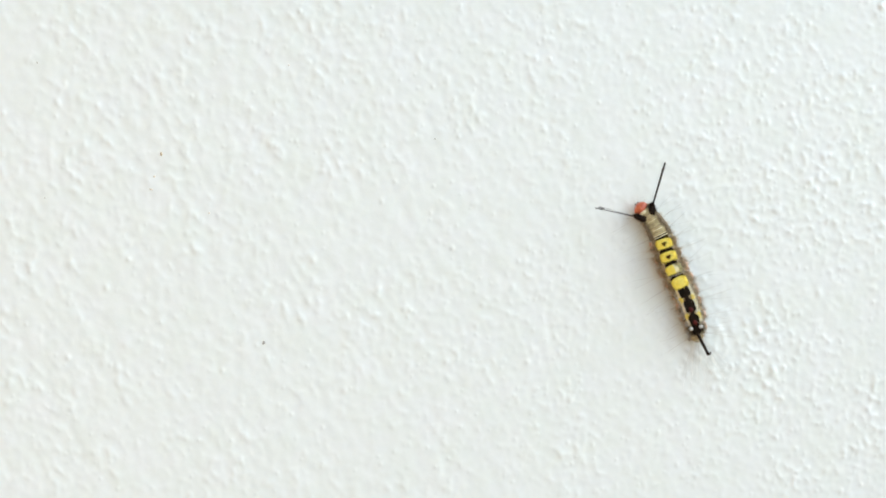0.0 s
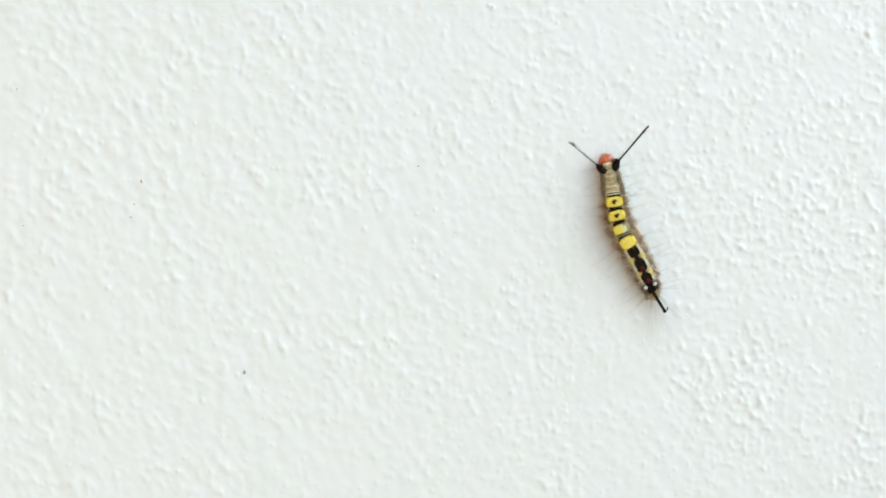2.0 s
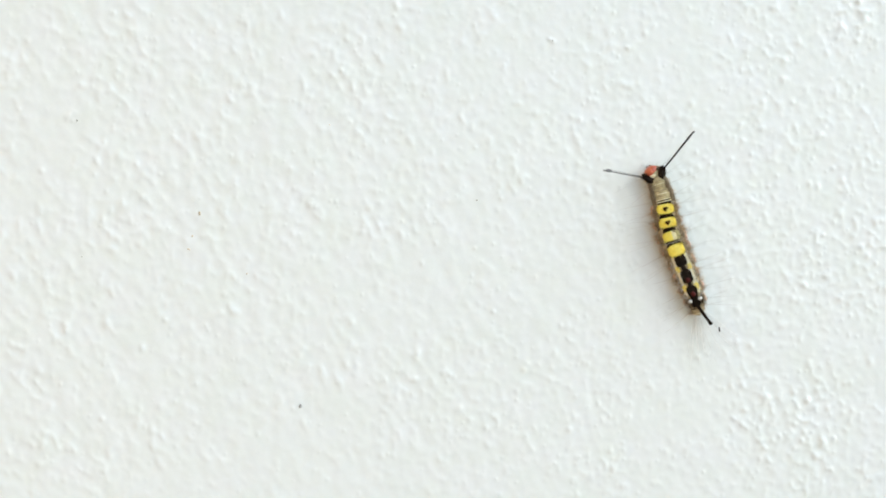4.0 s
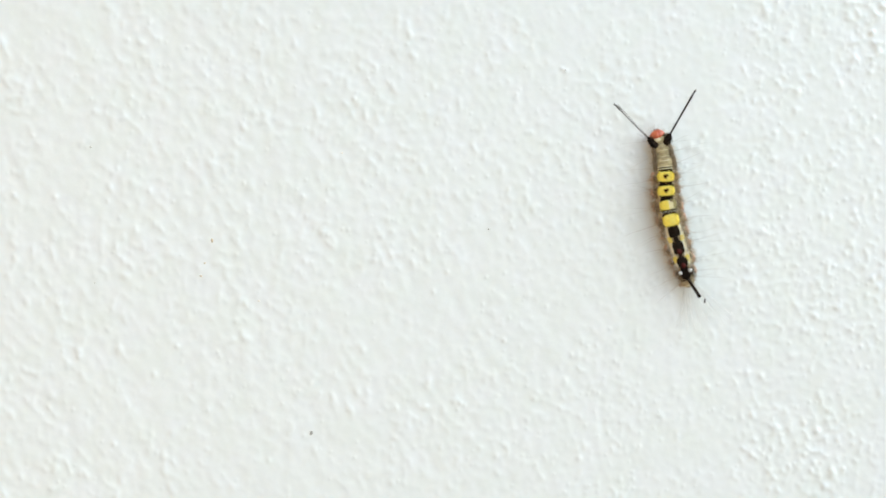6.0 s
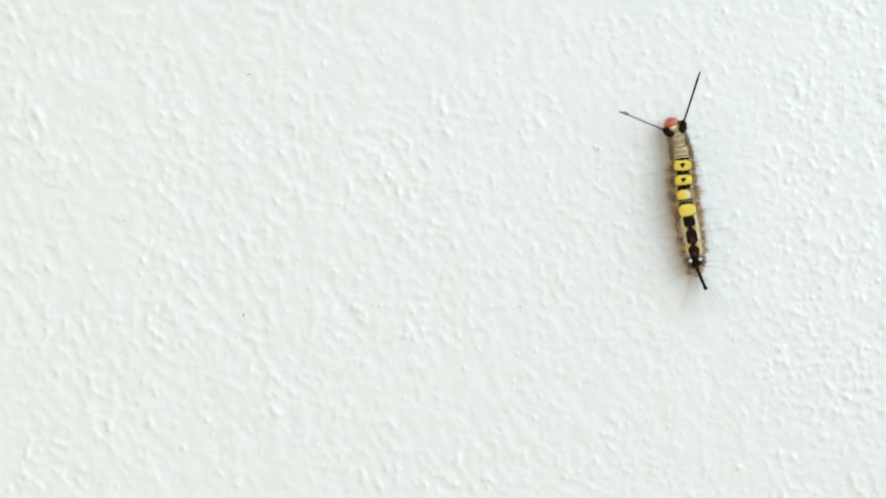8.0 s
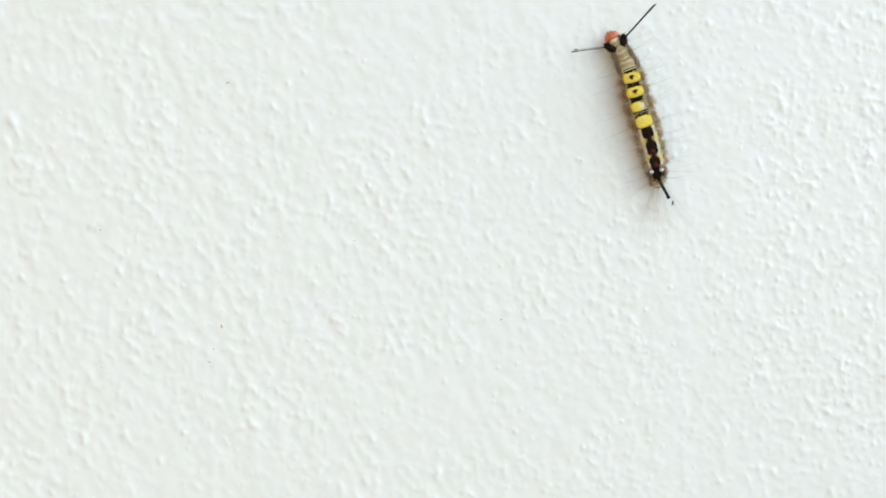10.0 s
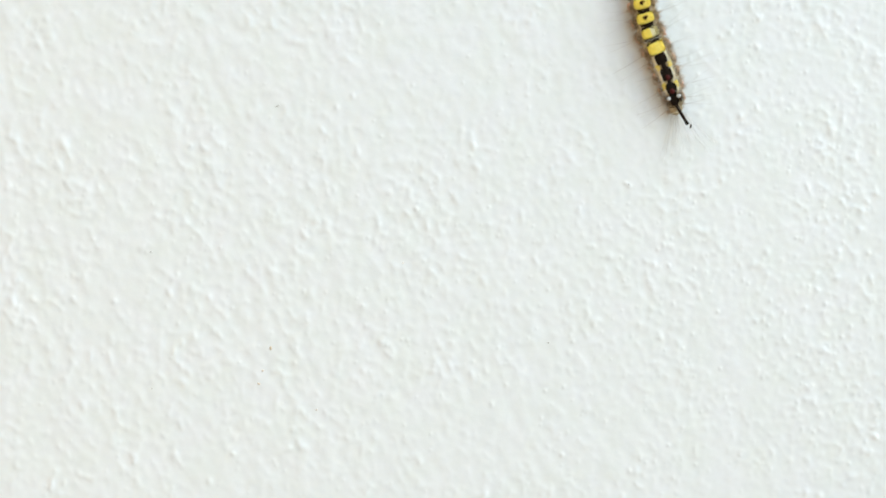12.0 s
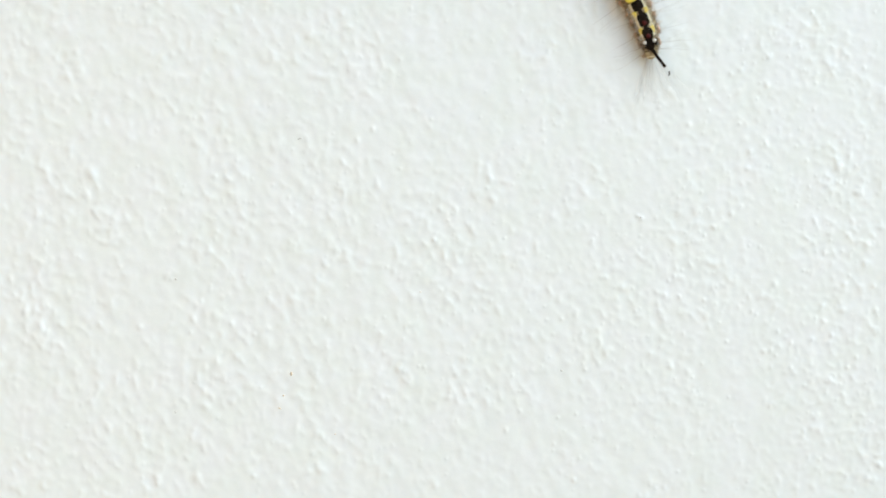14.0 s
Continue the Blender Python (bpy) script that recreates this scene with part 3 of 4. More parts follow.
    for k in range(46):
        y = (-0.95, -0.1, 0.75)[k % 3] + RND.gauss(0, 0.18)
        p = Vector((-1.1, y, RND.uniform(0.5, 1.8))) * MM
        strand(bm, p, (-1, y * 0.45 + RND.gauss(0, 0.09), RND.uniform(-0.02, 0.22)), RND.uniform(6.0, 12.0) * MM, 0.030 * MM, 0.010 * MM, RND.uniform(-0.09, 0.09), 0 if k % 4 else 1, 5)
    part("tail_hair", bm, [HAIR_WHITE, HAIR_PALE], segs[11], "long pale hairs")
    # tail pencil and a stray hair with a dark tip, both hinged at their roots
    bm = bmesh.new()
    for k in range(30):
        j = Vector((0, RND.gauss(0, 0.12), RND.gauss(0, 0.1))) * MM
        strand(bm, j, (1, RND.gauss(0, 0.010), RND.gauss(0, 0.010)), RND.uniform(4.7, 5.4) * MM, 0.07 * MM, 0.03 * MM, 0.0, 0, 3)
    for k in range(70):
        p = Vector((RND.uniform(3.8, 4.8), 0, 0)) * MM
        strand(bm, p, (1, RND.gauss(0, 0.32), RND.gauss(0, 0.32)), 0.75 * MM, 0.08 * MM, 0.05 * MM, 0.0, 0, 1)
    for k in range(40):
        strand(bm, Vector((RND.uniform(-0.7, 0.1), RND.gauss(0, 0.28), RND.gauss(-0.1, 0.12))) * MM, (1, RND.gauss(0, 0.06), RND.gauss(0, 0.05)), RND.uniform(0.8, 1.9) * MM, 0.06 * MM, 0.02 * MM, 0.0, 0, 2)
    tail = part("tail_pencil", bm, HAIR_BLACK, root, "black pencil of hairs")
    bm = bmesh.new()
    strand(bm, (0, 0, 0), (1, 0, 0), 6.9 * MM, 0.012 * MM, 0.012 * MM, 0.0, 1, 3)
    for k in range(9):
        strand(bm, Vector((6.6, RND.gauss(0, 0.05), RND.gauss(0, 0.05))) * MM, (1, -0.75 + RND.gauss(0, 0.08), 0.1), RND.uniform(0.7, 1.0) * MM, 0.07 * MM, 0.04 * MM, 0.0, 0, 2)
    stray = part("stray_hair", bm, [HAIR_BLACK, HAIR_PALE], root, "pale hair with a black feathered tip")

    # knobs in front, that carry the hair pencils
    for sgn in (1, -1):
        bm = blob((-0.3, sgn * 1.5, 2.6), 1.75, 0.7, 0.75, sgn * 2, 0.45)
        bmesh.ops.rotate(bm, cent=Vector((0, sgn * 1.5, 2.6)) * MM, matrix=Matrix.Rotation(sgn * radians(36), 3, 'Z'), verts=bm.verts[:])
        for k in range(170):
            p = Vector((RND.uniform(-1.0, 0.9), sgn * (1.5 + RND.gauss(0, 0.3)), 2.7 + RND.gauss(0, 0.3))) * MM
            strand(bm, p, (0.6 + RND.gauss(0, 0.5), sgn * (0.5 + RND.gauss(0, 0.3)), 0.7 + RND.gauss(0, 0.3)), RND.uniform(0.5, 1.1) * MM, 0.05 * MM, 0.012 * MM, 0.1, 0, 2)
        part("hair_knob", bm, HAIR_BLACK, segs[0], "black tufted knob")

    # head
    bm = blob((-0.2, 0, 0), 1.3, 1.62, 1.2, 1.3, 0.06, 4)
    for v in bm.verts:
        groove = 1.4 * math.exp(-((v.co.y / (0.14 * MM)) ** 2)) + 0.7 * math.exp(-(((abs(v.co.y) - 0.6 * MM) / (0.12 * MM)) ** 2))
        if v.co.z > 0:
            v.co -= v.co.normalized() * 0.09 * MM * groove
    head = part("head", bm, RED, root, "glossy orange-red head")
    part("collar", blob((-1.15, 0, 0.05), 0.6, 1.3, 1.15, 2.0, 0.2), CREAM, head, "pale tan collar")
    for sgn in (1, -1):
        for k in range(3):
            part("eye", blob((0.75 - 0.22 * k, sgn * (1.0 + 0.1 * k), -0.2), 0.09, 0.09, 0.09, 0, 0, 1), HAIR_BLACK, head)
        part("jaw", blob((1.02, sgn * 0.3, -0.55), 0.28, 0.3, 0.25, sgn, 0.1, 2), GLAND, head)
    bm = bmesh.new()
    for k in range(60):
        a = RND.uniform(-1.2, 1.2)
        p = Vector((math.cos(a) * 0.95, math.sin(a) * 1.2, RND.uniform(-0.2, 0.7))) * MM
        strand(bm, p, (math.cos(a), math.sin(a), RND.uniform(-0.2, 0.5)), RND.uniform(0.8, 2.0) * MM, 0.014 * MM, 0.006 * MM, 0.1, 0, 3)
    part("face_hair", bm, HAIR_PALE, head, "fine pale hairs")

    pencils = []
    for sgn in (1, -1):
        bm = bmesh.new()
        # the left pencil parts into two thin strands, the right one stays closed
        forks = ((0.0, 1.045, 15, 70),) if sgn < 0 else ((0.004, 1.045, 6, 22), (-0.03, 0.99, 2, 8))
        for fork, reach, hairs, tips in forks:
            fine = 1.1 if sgn < 0 else 0.48
            for k in range(hairs):
                j = Vector((0, RND.gauss(0, 0.09), RND.gauss(0, 0.09))) * MM
                strand(bm, j, (1, fork + RND.gauss(0, 0.006), RND.gauss(0, 0.006)), RND.uniform(9.6, 11.2) * reach * MM, 0.055 * fine * MM, 0.02 * MM, RND.uniform(-0.012, 0.012), 0, 6)
            for k in range(tips):
                p = Vector((1, fork, 0)) * (RND.uniform(8.4 if sgn < 0 else 9.3, 10.6) * reach * MM) + Vector((0, RND.gauss(0, 0.04), RND.gauss(0, 0.04))) * MM
                strand(bm, p, (1, RND.gauss(fork, 0.2), RND.gauss(0, 0.2)), RND.uniform(0.5, 0.9) * MM, 0.05 * MM, 0.025 * MM, 0.0, 0, 1)
        for k in range(5):
            strand(bm, (0, 0, 0), (1, RND.gauss(0, 0.18), RND.gauss(0, 0.18)), RND.uniform(2.5, 5.5) * MM, 0.02 * MM, 0.008 * MM, RND.uniform(-0.06, 0.06), 0, 4)
        pencils.append(part("hair_pencil", bm, HAIR_BLACK, root, "long black hair pencil with a feathered tip"))
    return root, segs, head, pencils, (tail, stray)


CATERPILLAR, SEGMENTS, HEAD, PENCILS, TAILS = build_caterpillar()

# ---------------------------------------------------------------- the crawl, time by time
TIMES = [0, 0.1, 0.2, 0.3, 0.4, 0.5, 0.6, 0.7, 0.8, 0.9, 1, 1.1, 1.2, 1.3, 1.4, 1.5, 1.6, 1.7, 1.8, 1.9, 2, 2.1, 2.2, 2.3, 2.4, 2.5, 2.6, 2.7, 2.8, 2.9, 3, 3.1, 3.2, 3.4, 3.55, 3.9, 4.1, 4.25, 4.6, 4.8, 4.95, 5.3, 5.4, 5.5, 5.6, 5.7, 5.8, 5.9, 6, 6.1, 6.2, 6.3, 6.4, 6.5, 6.6, 6.7, 6.8, 6.9, 7, 7.1, 7.2, 7.3, 7.4, 7.5, 7.6, 7.7, 7.8, 7.9, 8, 8.1, 8.2, 8.3, 8.4, 8.5, 8.6, 8.7, 8.8, 8.9, 9, 9.1, 9.2, 9.3, 9.45, 9.8, 9.97, 10.1, 10.45, 10.63, 10.8, 11.3, 11.5, 12, 12.5, 13, 13.5, 14]
ROOT_X = [56.04, 55.6, 55.18, 54.76, 54.38, 54.04, 53.62, 53.16, 52.63, 52.37, 52.05, 51.62, 51.07, 50.58, 50.05, 49.62, 49.19, 48.63, 48.14, 48.11, 48.01, 47.43, 46.7, 46.13, 46.33, 46.7, 46.63, 46.33, 46.13, 46.19, 46.26, 46.15, 46.02, 45.87, 45.75, 45.43, 45.22, 45.04, 44.53, 44.19, 43.91, 43.12, 42.84, 42.51, 42.25, 41.99, 41.73, 41.68, 41.67, 41.33, 40.86, 40.54, 40.57, 40.63, 40.43, 40.16, 39.92, 40.04, 40.1, 39.74, 39.28, 38.97, 38.96, 38.96, 38.75, 38.4, 38.09, 37.96, 37.85, 37.65, 37.41, 37.17, 36.89, 36.67, 36.51, 36.3, 36.03, 35.6, 35.15, 34.89, 34.56, 34.23, 33.72, 32.56, 31.99, 31.54, 30.29, 29.61, 28.93, 26.72, 25.75, 23.63, 21.81, 18.89, 17.28, 15.02]
ROOT_Z = [1286.58, 1287.32, 1287.96, 1288.64, 1289.47, 1290.3, 1290.91, 1291.41, 1292.08, 1292.82, 1293.75, 1294.41, 1295.09, 1295.7, 1296.49, 1297.27, 1297.89, 1298.61, 1299.44, 1300.3, 1301.23, 1301.8, 1302.27, 1302.88, 1303.52, 1303.96, 1304.05, 1304.28, 1304.47, 1304.69, 1304.87, 1304.98, 1305.19, 1305.59, 1305.93, 1306.89, 1307.57, 1308.14, 1309.74, 1310.83, 1311.75, 1314.24, 1314.97, 1315.81, 1316.56, 1317.28, 1318.1, 1318.99, 1319.81, 1320.67, 1321.7, 1322.77, 1323.7, 1324.65, 1325.45, 1326.17, 1327.25, 1328.24, 1329.23, 1330.11, 1330.87, 1331.67, 1332.56, 1333.55, 1334.38, 1335.28, 1336.34, 1337.42, 1338.46, 1339.44, 1340.39, 1341.39, 1342.67, 1343.67, 1344.43, 1345.24, 1346.24, 1347.44, 1348.69, 1349.6, 1350.69, 1351.75, 1353.38, 1357.2, 1359.06, 1360.48, 1364.26, 1366.15, 1367.89, 1372.71, 1374.52, 1379.44, 1383.4, 1387.61, 1393.09, 1398.25]
HEADING = [117.44, 116.75, 116.06, 116.1, 117.14, 118.7, 120.19, 121.82, 123.03, 123.06, 122.92, 124.12, 126.09, 127.85, 128.18, 127.06, 125.17, 123.17, 121.81, 121.81, 121.61, 119.94, 117.85, 115.99, 114.79, 113.98, 113.43, 113.01, 112.98, 113.37, 113.9, 114.36, 114.53, 114.45, 114.29, 113.72, 113.3, 112.96, 112.21, 111.85, 111.63, 111.4, 111.82, 111.78, 110.34, 108.42, 106.9, 106.1, 105.75, 105.43, 104.87, 103.79, 102.12, 100.93, 101.26, 102.34, 103.05, 102.52, 102.02, 102.75, 103.88, 104.79, 105.19, 104.66, 102.9, 100.83, 99.72, 100.72, 101.83, 101.07, 99.65, 99.1, 100.55, 102.74, 104.19, 105.06, 105.67, 106.03, 106.8, 108.64, 110.18, 110.2, 110.3, 110.76, 111.07, 111.33, 112.05, 112.4, 112.68, 113.1, 117.06, 117.33, 119.18, 125.22, 122.48, 122.85]
FRONT = [-9.24, -5.3, -2.75, -2.35, -6.48, -6.92, -6.31, -7.69, -11.75, -12.17, -12.95, -14.76, -19.18, -24.26, -29.41, -29.18, -26.53, -26.18, -27.59, -26.77, -23.6, -20.34, -16.1, -14.61, -14.31, -14.19, -13.68, -14.77, -15.38, -15.07, -15.36, -15.37, -13.44, -13.56, -13.8, -14.69, -15.34, -15.86, -17.02, -17.58, -17.91, -18.27, -18.05, -18.3, -15.53, -13.73, -14.12, -16.23, -14.77, -13.85, -12.79, -8.53, -6.22, -6.06, -6.27, -8.33, -10.17, -8.86, -8.46, -11.19, -14.39, -13.83, -13.29, -10.86, -8.17, -8.17, -8.82, -8.89, -8.49, -5.9, -2.52, 0.21, -1.63, -3.76, -0.92, 0.92, 3.98, 3.43, 2.25, -1.09, -4.3, -4.35, -4.6, -5.78, -6.58, -7.24, -9.09, -9.98, -10.7, -11.77, -13.58, -14.38, -14.44, -13.5, -12.89, -12.59]
NECK_BEND = [21.79, 24.37, 25.12, 24.63, 22.53, 22.6, 19.92, 12.86, 4.28, 1.84, 1.84, 1.4, -1.8, -6.14, -9.85, -7.74, -3.55, -2.58, -3.98, -3.15, 0.79, 6.01, 11.49, 13.97, 15.08, 16.21, 18.19, 19.79, 21.44, 22.64, 22.21, 21.47, 22.34, 21.77, 20.69, 16.58, 13.59, 11.23, 5.88, 3.3, 1.76, 0.12, 1.07, 2.65, 7.26, 10.84, 12.24, 12.5, 14.83, 14.73, 13.77, 15.64, 16.79, 15.99, 13.33, 8.11, 2.72, 0.23, -2.21, -6.2, -9.19, -7.7, -5.6, -1, 5.43, 9.66, 12.27, 13.52, 14.43, 17.28, 20.6, 22.98, 21.57, 18.48, 18.14, 17.78, 20.59, 23.11, 25.38, 23.9, 21.89, 21.83, 21.54, 20.11, 19.16, 18.36, 16.14, 15.08, 14.2, 12.92, 8.31, 7.53, 6.91, 6.46, 6.17, 6.02]
REAR = [-16.73, -15.85, -14.73, -14.15, -13.44, -14.16, -16.66, -19.74, -21.38, -21.17, -20.13, -20.62, -21.89, -23.12, -23.11, -21.56, -18.31, -14.39, -11.32, -10.04, -9.38, -8.39, -7.32, -5.71, -3.77, -2.06, -1.12, -0.58, -0.97, -2.58, -4.08, -4.21, -4.06, -4.06, -4.06, -4.08, -4.09, -4.1, -4.12, -4.13, -4.14, -4.14, -4.92, -4.86, -3.21, -0.56, 1.75, 3.21, 3, 1.64, 0.23, -0.12, 1.85, 3.54, 2.38, -0.21, -2.78, -4.71, -5.47, -5.34, -5, -5.57, -7.49, -8.36, -5.7, -1.59, 0.71, -0.49, -2.02, -1.47, 0.15, 0.84, -0, -2.13, -5.22, -7.59, -8.93, -8.16, -7.92, -9.67, -11.18, -11.18, -11.16, -11.1, -11.06, -11.03, -10.94, -10.89, -10.86, -10.8, -15.93, -12.64, -18.09, -25.86, -23.6, -22.2]
STRETCH_F = [0.987, 0.956, 0.963, 0.959, 0.94, 0.919, 0.925, 0.955, 0.928, 0.955, 0.927, 0.952, 0.954, 0.988, 0.972, 0.97, 0.987, 0.951, 0.905, 0.969, 0.993, 1.003, 1.003, 0.949, 0.915, 0.923, 0.97, 0.926, 0.907, 0.904, 0.914, 0.924, 0.942, 0.945, 0.949, 0.967, 0.98, 0.99, 1.013, 1.024, 1.031, 1.038, 1.027, 1.02, 1.008, 1.005, 0.977, 0.965, 1.005, 1.045, 1.03, 1, 0.983, 0.946, 0.989, 1.062, 1.012, 0.998, 0.982, 0.972, 0.998, 1.022, 1.042, 1.027, 1.036, 1.015, 0.962, 0.988, 1.029, 1.017, 0.992, 0.97, 0.929, 0.975, 1.03, 1.04, 1.008, 0.981, 0.961, 1.045, 1.048, 1.048, 1.047, 1.043, 1.04, 1.038, 1.031, 1.028, 1.025, 1.021, 1.101, 1.069, 1.029, 1.018, 1.013, 1.01]
STRETCH_R = [0.943, 0.972, 0.992, 1.003, 0.99, 0.97, 0.957, 0.941, 0.951, 0.983, 1.024, 1.002, 0.971, 0.94, 0.942, 0.952, 0.973, 1.012, 1.039, 0.987, 0.942, 0.944, 0.962, 0.993, 1.009, 1.014, 1.015, 1.04, 1.055, 1.054, 1.044, 1.032, 1.02, 1.019, 1.017, 1.012, 1.008, 1.005, 0.998, 0.994, 0.992, 0.99, 0.971, 0.956, 0.983, 1.02, 1.052, 1.045, 1.012, 0.986, 0.975, 0.979, 1.018, 1.054, 1.011, 0.942, 0.927, 0.973, 1.032, 1.048, 1.041, 1.025, 0.977, 0.948, 0.974, 1.028, 1.068, 1.014, 0.954, 0.975, 1.02, 1.052, 1.048, 1.01, 0.978, 0.958, 0.962, 1.01, 1.048, 0.97, 0.918, 0.918, 0.923, 0.944, 0.958, 0.97, 1.004, 1.02, 1.033, 1.052, 0.924, 0.981, 1.032, 1.081, 1.03, 0.953]
HEAD_OUT = [1.5, 1.57, 1.72, 1.19, 1.74, 1.44, 1.49, 1.42, 1.61, 1.46, 1.33, 1.31, 1.15, 1.61, 1.71, 1.9, 1.54, 1.6, 1.77, 1.56, 1.66, 1.81, 1.4, 1.43, 1.55, 1.51, 1.24, 1.34, 1.44, 1.25, 1.36, 1.19, 0.94, 0.97, 1, 1.05, 1.08, 1.1, 1.16, 1.19, 1.21, 1.26, 1.52, 1.65, 1.88, 1.63, 1.52, 1.44, 1.36, 1.53, 1.91, 1.84, 1.39, 1.77, 1.44, 1.54, 2.25, 1.99, 1.89, 1.94, 2.01, 1.61, 1.58, 1.96, 1.54, 1.46, 1.75, 1.47, 1.51, 1.63, 1.41, 1.86, 1.52, 1.59, 1.3, 1.89, 1.75, 1.64, 1.63, 1.41, 1.91, 1.9, 1.88, 1.85, 1.83, 1.82, 1.79, 1.77, 1.76, 1.71, 1.97, 1.6, 1.6, 1.6, 1.6, 1.6]
HEAD_SIDE = [-0.08, 0.08, 0.18, -0.07, 0.28, 0.21, 0.12, 0.05, -0.14, -0.13, -0.12, -0.14, 0, 0.03, -0.03, -0.15, -0.01, 0.05, 0.14, 0.39, 0.14, 0.39, 0.19, -0.02, 0.09, -0.11, 0.07, -0.08, -0.04, -0.16, -0.1, 0.04, 0.12, 0.11, 0.1, 0.09, 0.08, 0.07, 0.06, 0.05, 0.04, 0.03, 0.22, 0.19, -0.07, 0.03, -0.13, 0.09, -0.06, 0.04, -0.08, -0.19, 0.01, 0.08, -0.07, 0.18, 0.03, -0.24, -0.07, 0.09, 0.14, 0.01, 0.27, -0.02, -0.12, 0.04, 0.21, 0.22, 0.22, 0.49, 0.37, -0.08, -0.04, -0.11, -0.12, 0.15, -0.1, 0.04, -0.3, 0.04, -0.06, -0.08, -0.11, -0.19, -0.22, -0.25, -0.33, -0.36, -0.4, -0.51, -0.11, 0, 0, 0, 0, 0]
KNOB_TURN = [-2.02, -0.43, -1.27, -1.26, 5.6, 1.64, 5.01, -3.09, -1.85, -2.56, -10.81, -10.24, -4.5, -2.34, 0.64, 4.07, -2.11, 0.23, 4.12, 3.01, 8.62, 13.51, 8.52, 4.02, 7.53, 4.53, -0.58, 1.96, 0.02, -1.99, 1.75, 4.4, 5.75, 5.03, 4.49, 3.23, 2.5, 1.96, 0.7, -0.02, -0.56, -1.82, 2.79, 2.38, 4.13, 2.69, -1.06, -2.25, -3.2, -0.43, 1.69, 2.27, 7.12, 1.53, 4.82, 2.89, 5.64, 0.91, -2.86, 5.53, 1.81, 4.03, 7.51, 3.48, 2.57, 3.12, 6.51, 8.96, 6.77, 12.18, 10.6, 3.93, 3.93, 0.05, 1.43, 7.17, 0.68, 1.17, -0.97, 2.09, -0.64, -1, -1.55, -2.82, -3.44, -3.91, -5.19, -5.84, -6.46, -8.28, -4.59, 0, 0, 0, 0, 0]
PENCIL_L = [38.32, 70.95, 46.84, 41.74, 57.72, 58.24, 37.99, 42.14, 74.15, 35.21, 28.23, 26.98, 32, 44.69, 64.73, 29.3, 31.46, 52.52, 51.83, 42.77, 48.02, 83.66, 56.32, 51.69, 63.5, 39.5, 38.71, 53.32, 41.67, 37.51, 37.62, 40.37, 41.38, 80, 41, 41, 80, 41, 41, 80, 41, 37.52, 45.66, 89.43, 59.56, 40.59, 37.42, 38.76, 31.87, 46.31, 71.19, 46.13, 45.61, 60.74, 37.44, 45.65, 71.98, 38.63, 31.31, 32.88, 50.36, 32.09, 46.42, 83.88, 53.46, 46.62, 64.3, 51.39, 53.1, 83.54, 60.03, 42.14, 50.91, 36.22, 37.07, 81.36, 51.51, 39.41, 40.98, 42.49, 59.2, 80, 41, 41, 80, 41, 41, 80, 41, 26.48, 46.79, 42, 42, 42, 42, 42]
PENCIL_R = [-47.56, -86.53, -26.82, -25.75, -49.3, -55.33, -37.07, -55.44, -89.72, -48.02, -44.81, -46.97, -42.9, -49.83, -80.47, -44.72, -36.76, -62.34, -41.54, -23.59, -44.68, -58.64, -20.83, -26.78, -50.53, -34.7, -34.16, -59.37, -40.2, -34.51, -28.59, -27.53, -28.93, -84, -34, -34, -84, -34, -34, -84, -34, -35.72, -35.71, -100.56, -41.57, -28.62, -31.86, -44.46, -41.2, -57.65, -86.17, -32.52, -22.56, -52.85, -35.2, -37.61, -84.05, -53.81, -41.3, -58.14, -68.39, -35.77, -46.33, -82.3, -34.3, -24.7, -45.04, -26.02, -31.3, -90.6, -21.57, -27, -50.83, -37.69, -38.84, -88.77, -38.04, -28.82, -41.51, -33.05, -56.65, -84, -34, -34, -84, -34, -34, -84, -34, -56.74, -51.16, -46, -46, -46, -46, -46]
LIFT_L = [25.53, 40.6, 20.55, 8.96, 25.58, 34.58, 20.69, 29.84, 45.69, 28.7, 15.35, 15.38, 14.97, 33.04, 50.26, 19.69, 13.06, 41.43, 41.8, 18.74, 36.28, 35.67, 18.1, 17.33, 34.31, 16.07, 21.29, 35.58, 28.22, 23.51, 12.15, 4.48, 7.04, 42, 16, 16, 42, 16, 16, 42, 16, 17.17, 25.58, 48.49, 33.49, 15, 11.96, 19.06, 10.55, 35.62, 40.9, 14.41, 13.88, 31.96, 11.61, 22.18, 47.99, 33.95, 16.55, 11.76, 42.36, 4.88, 33.96, 44.72, 24.83, 15.91, 27.2, 14.27, 13.72, 38.01, 18.37, 1.72, 23.33, 7.93, 16.11, 34.98, 19.94, 5.96, 12.21, 13.45, 32.51, 42, 16, 16, 42, 16, 16, 42, 16, 15.13, 29.99, 20, 20, 20, 20, 20]
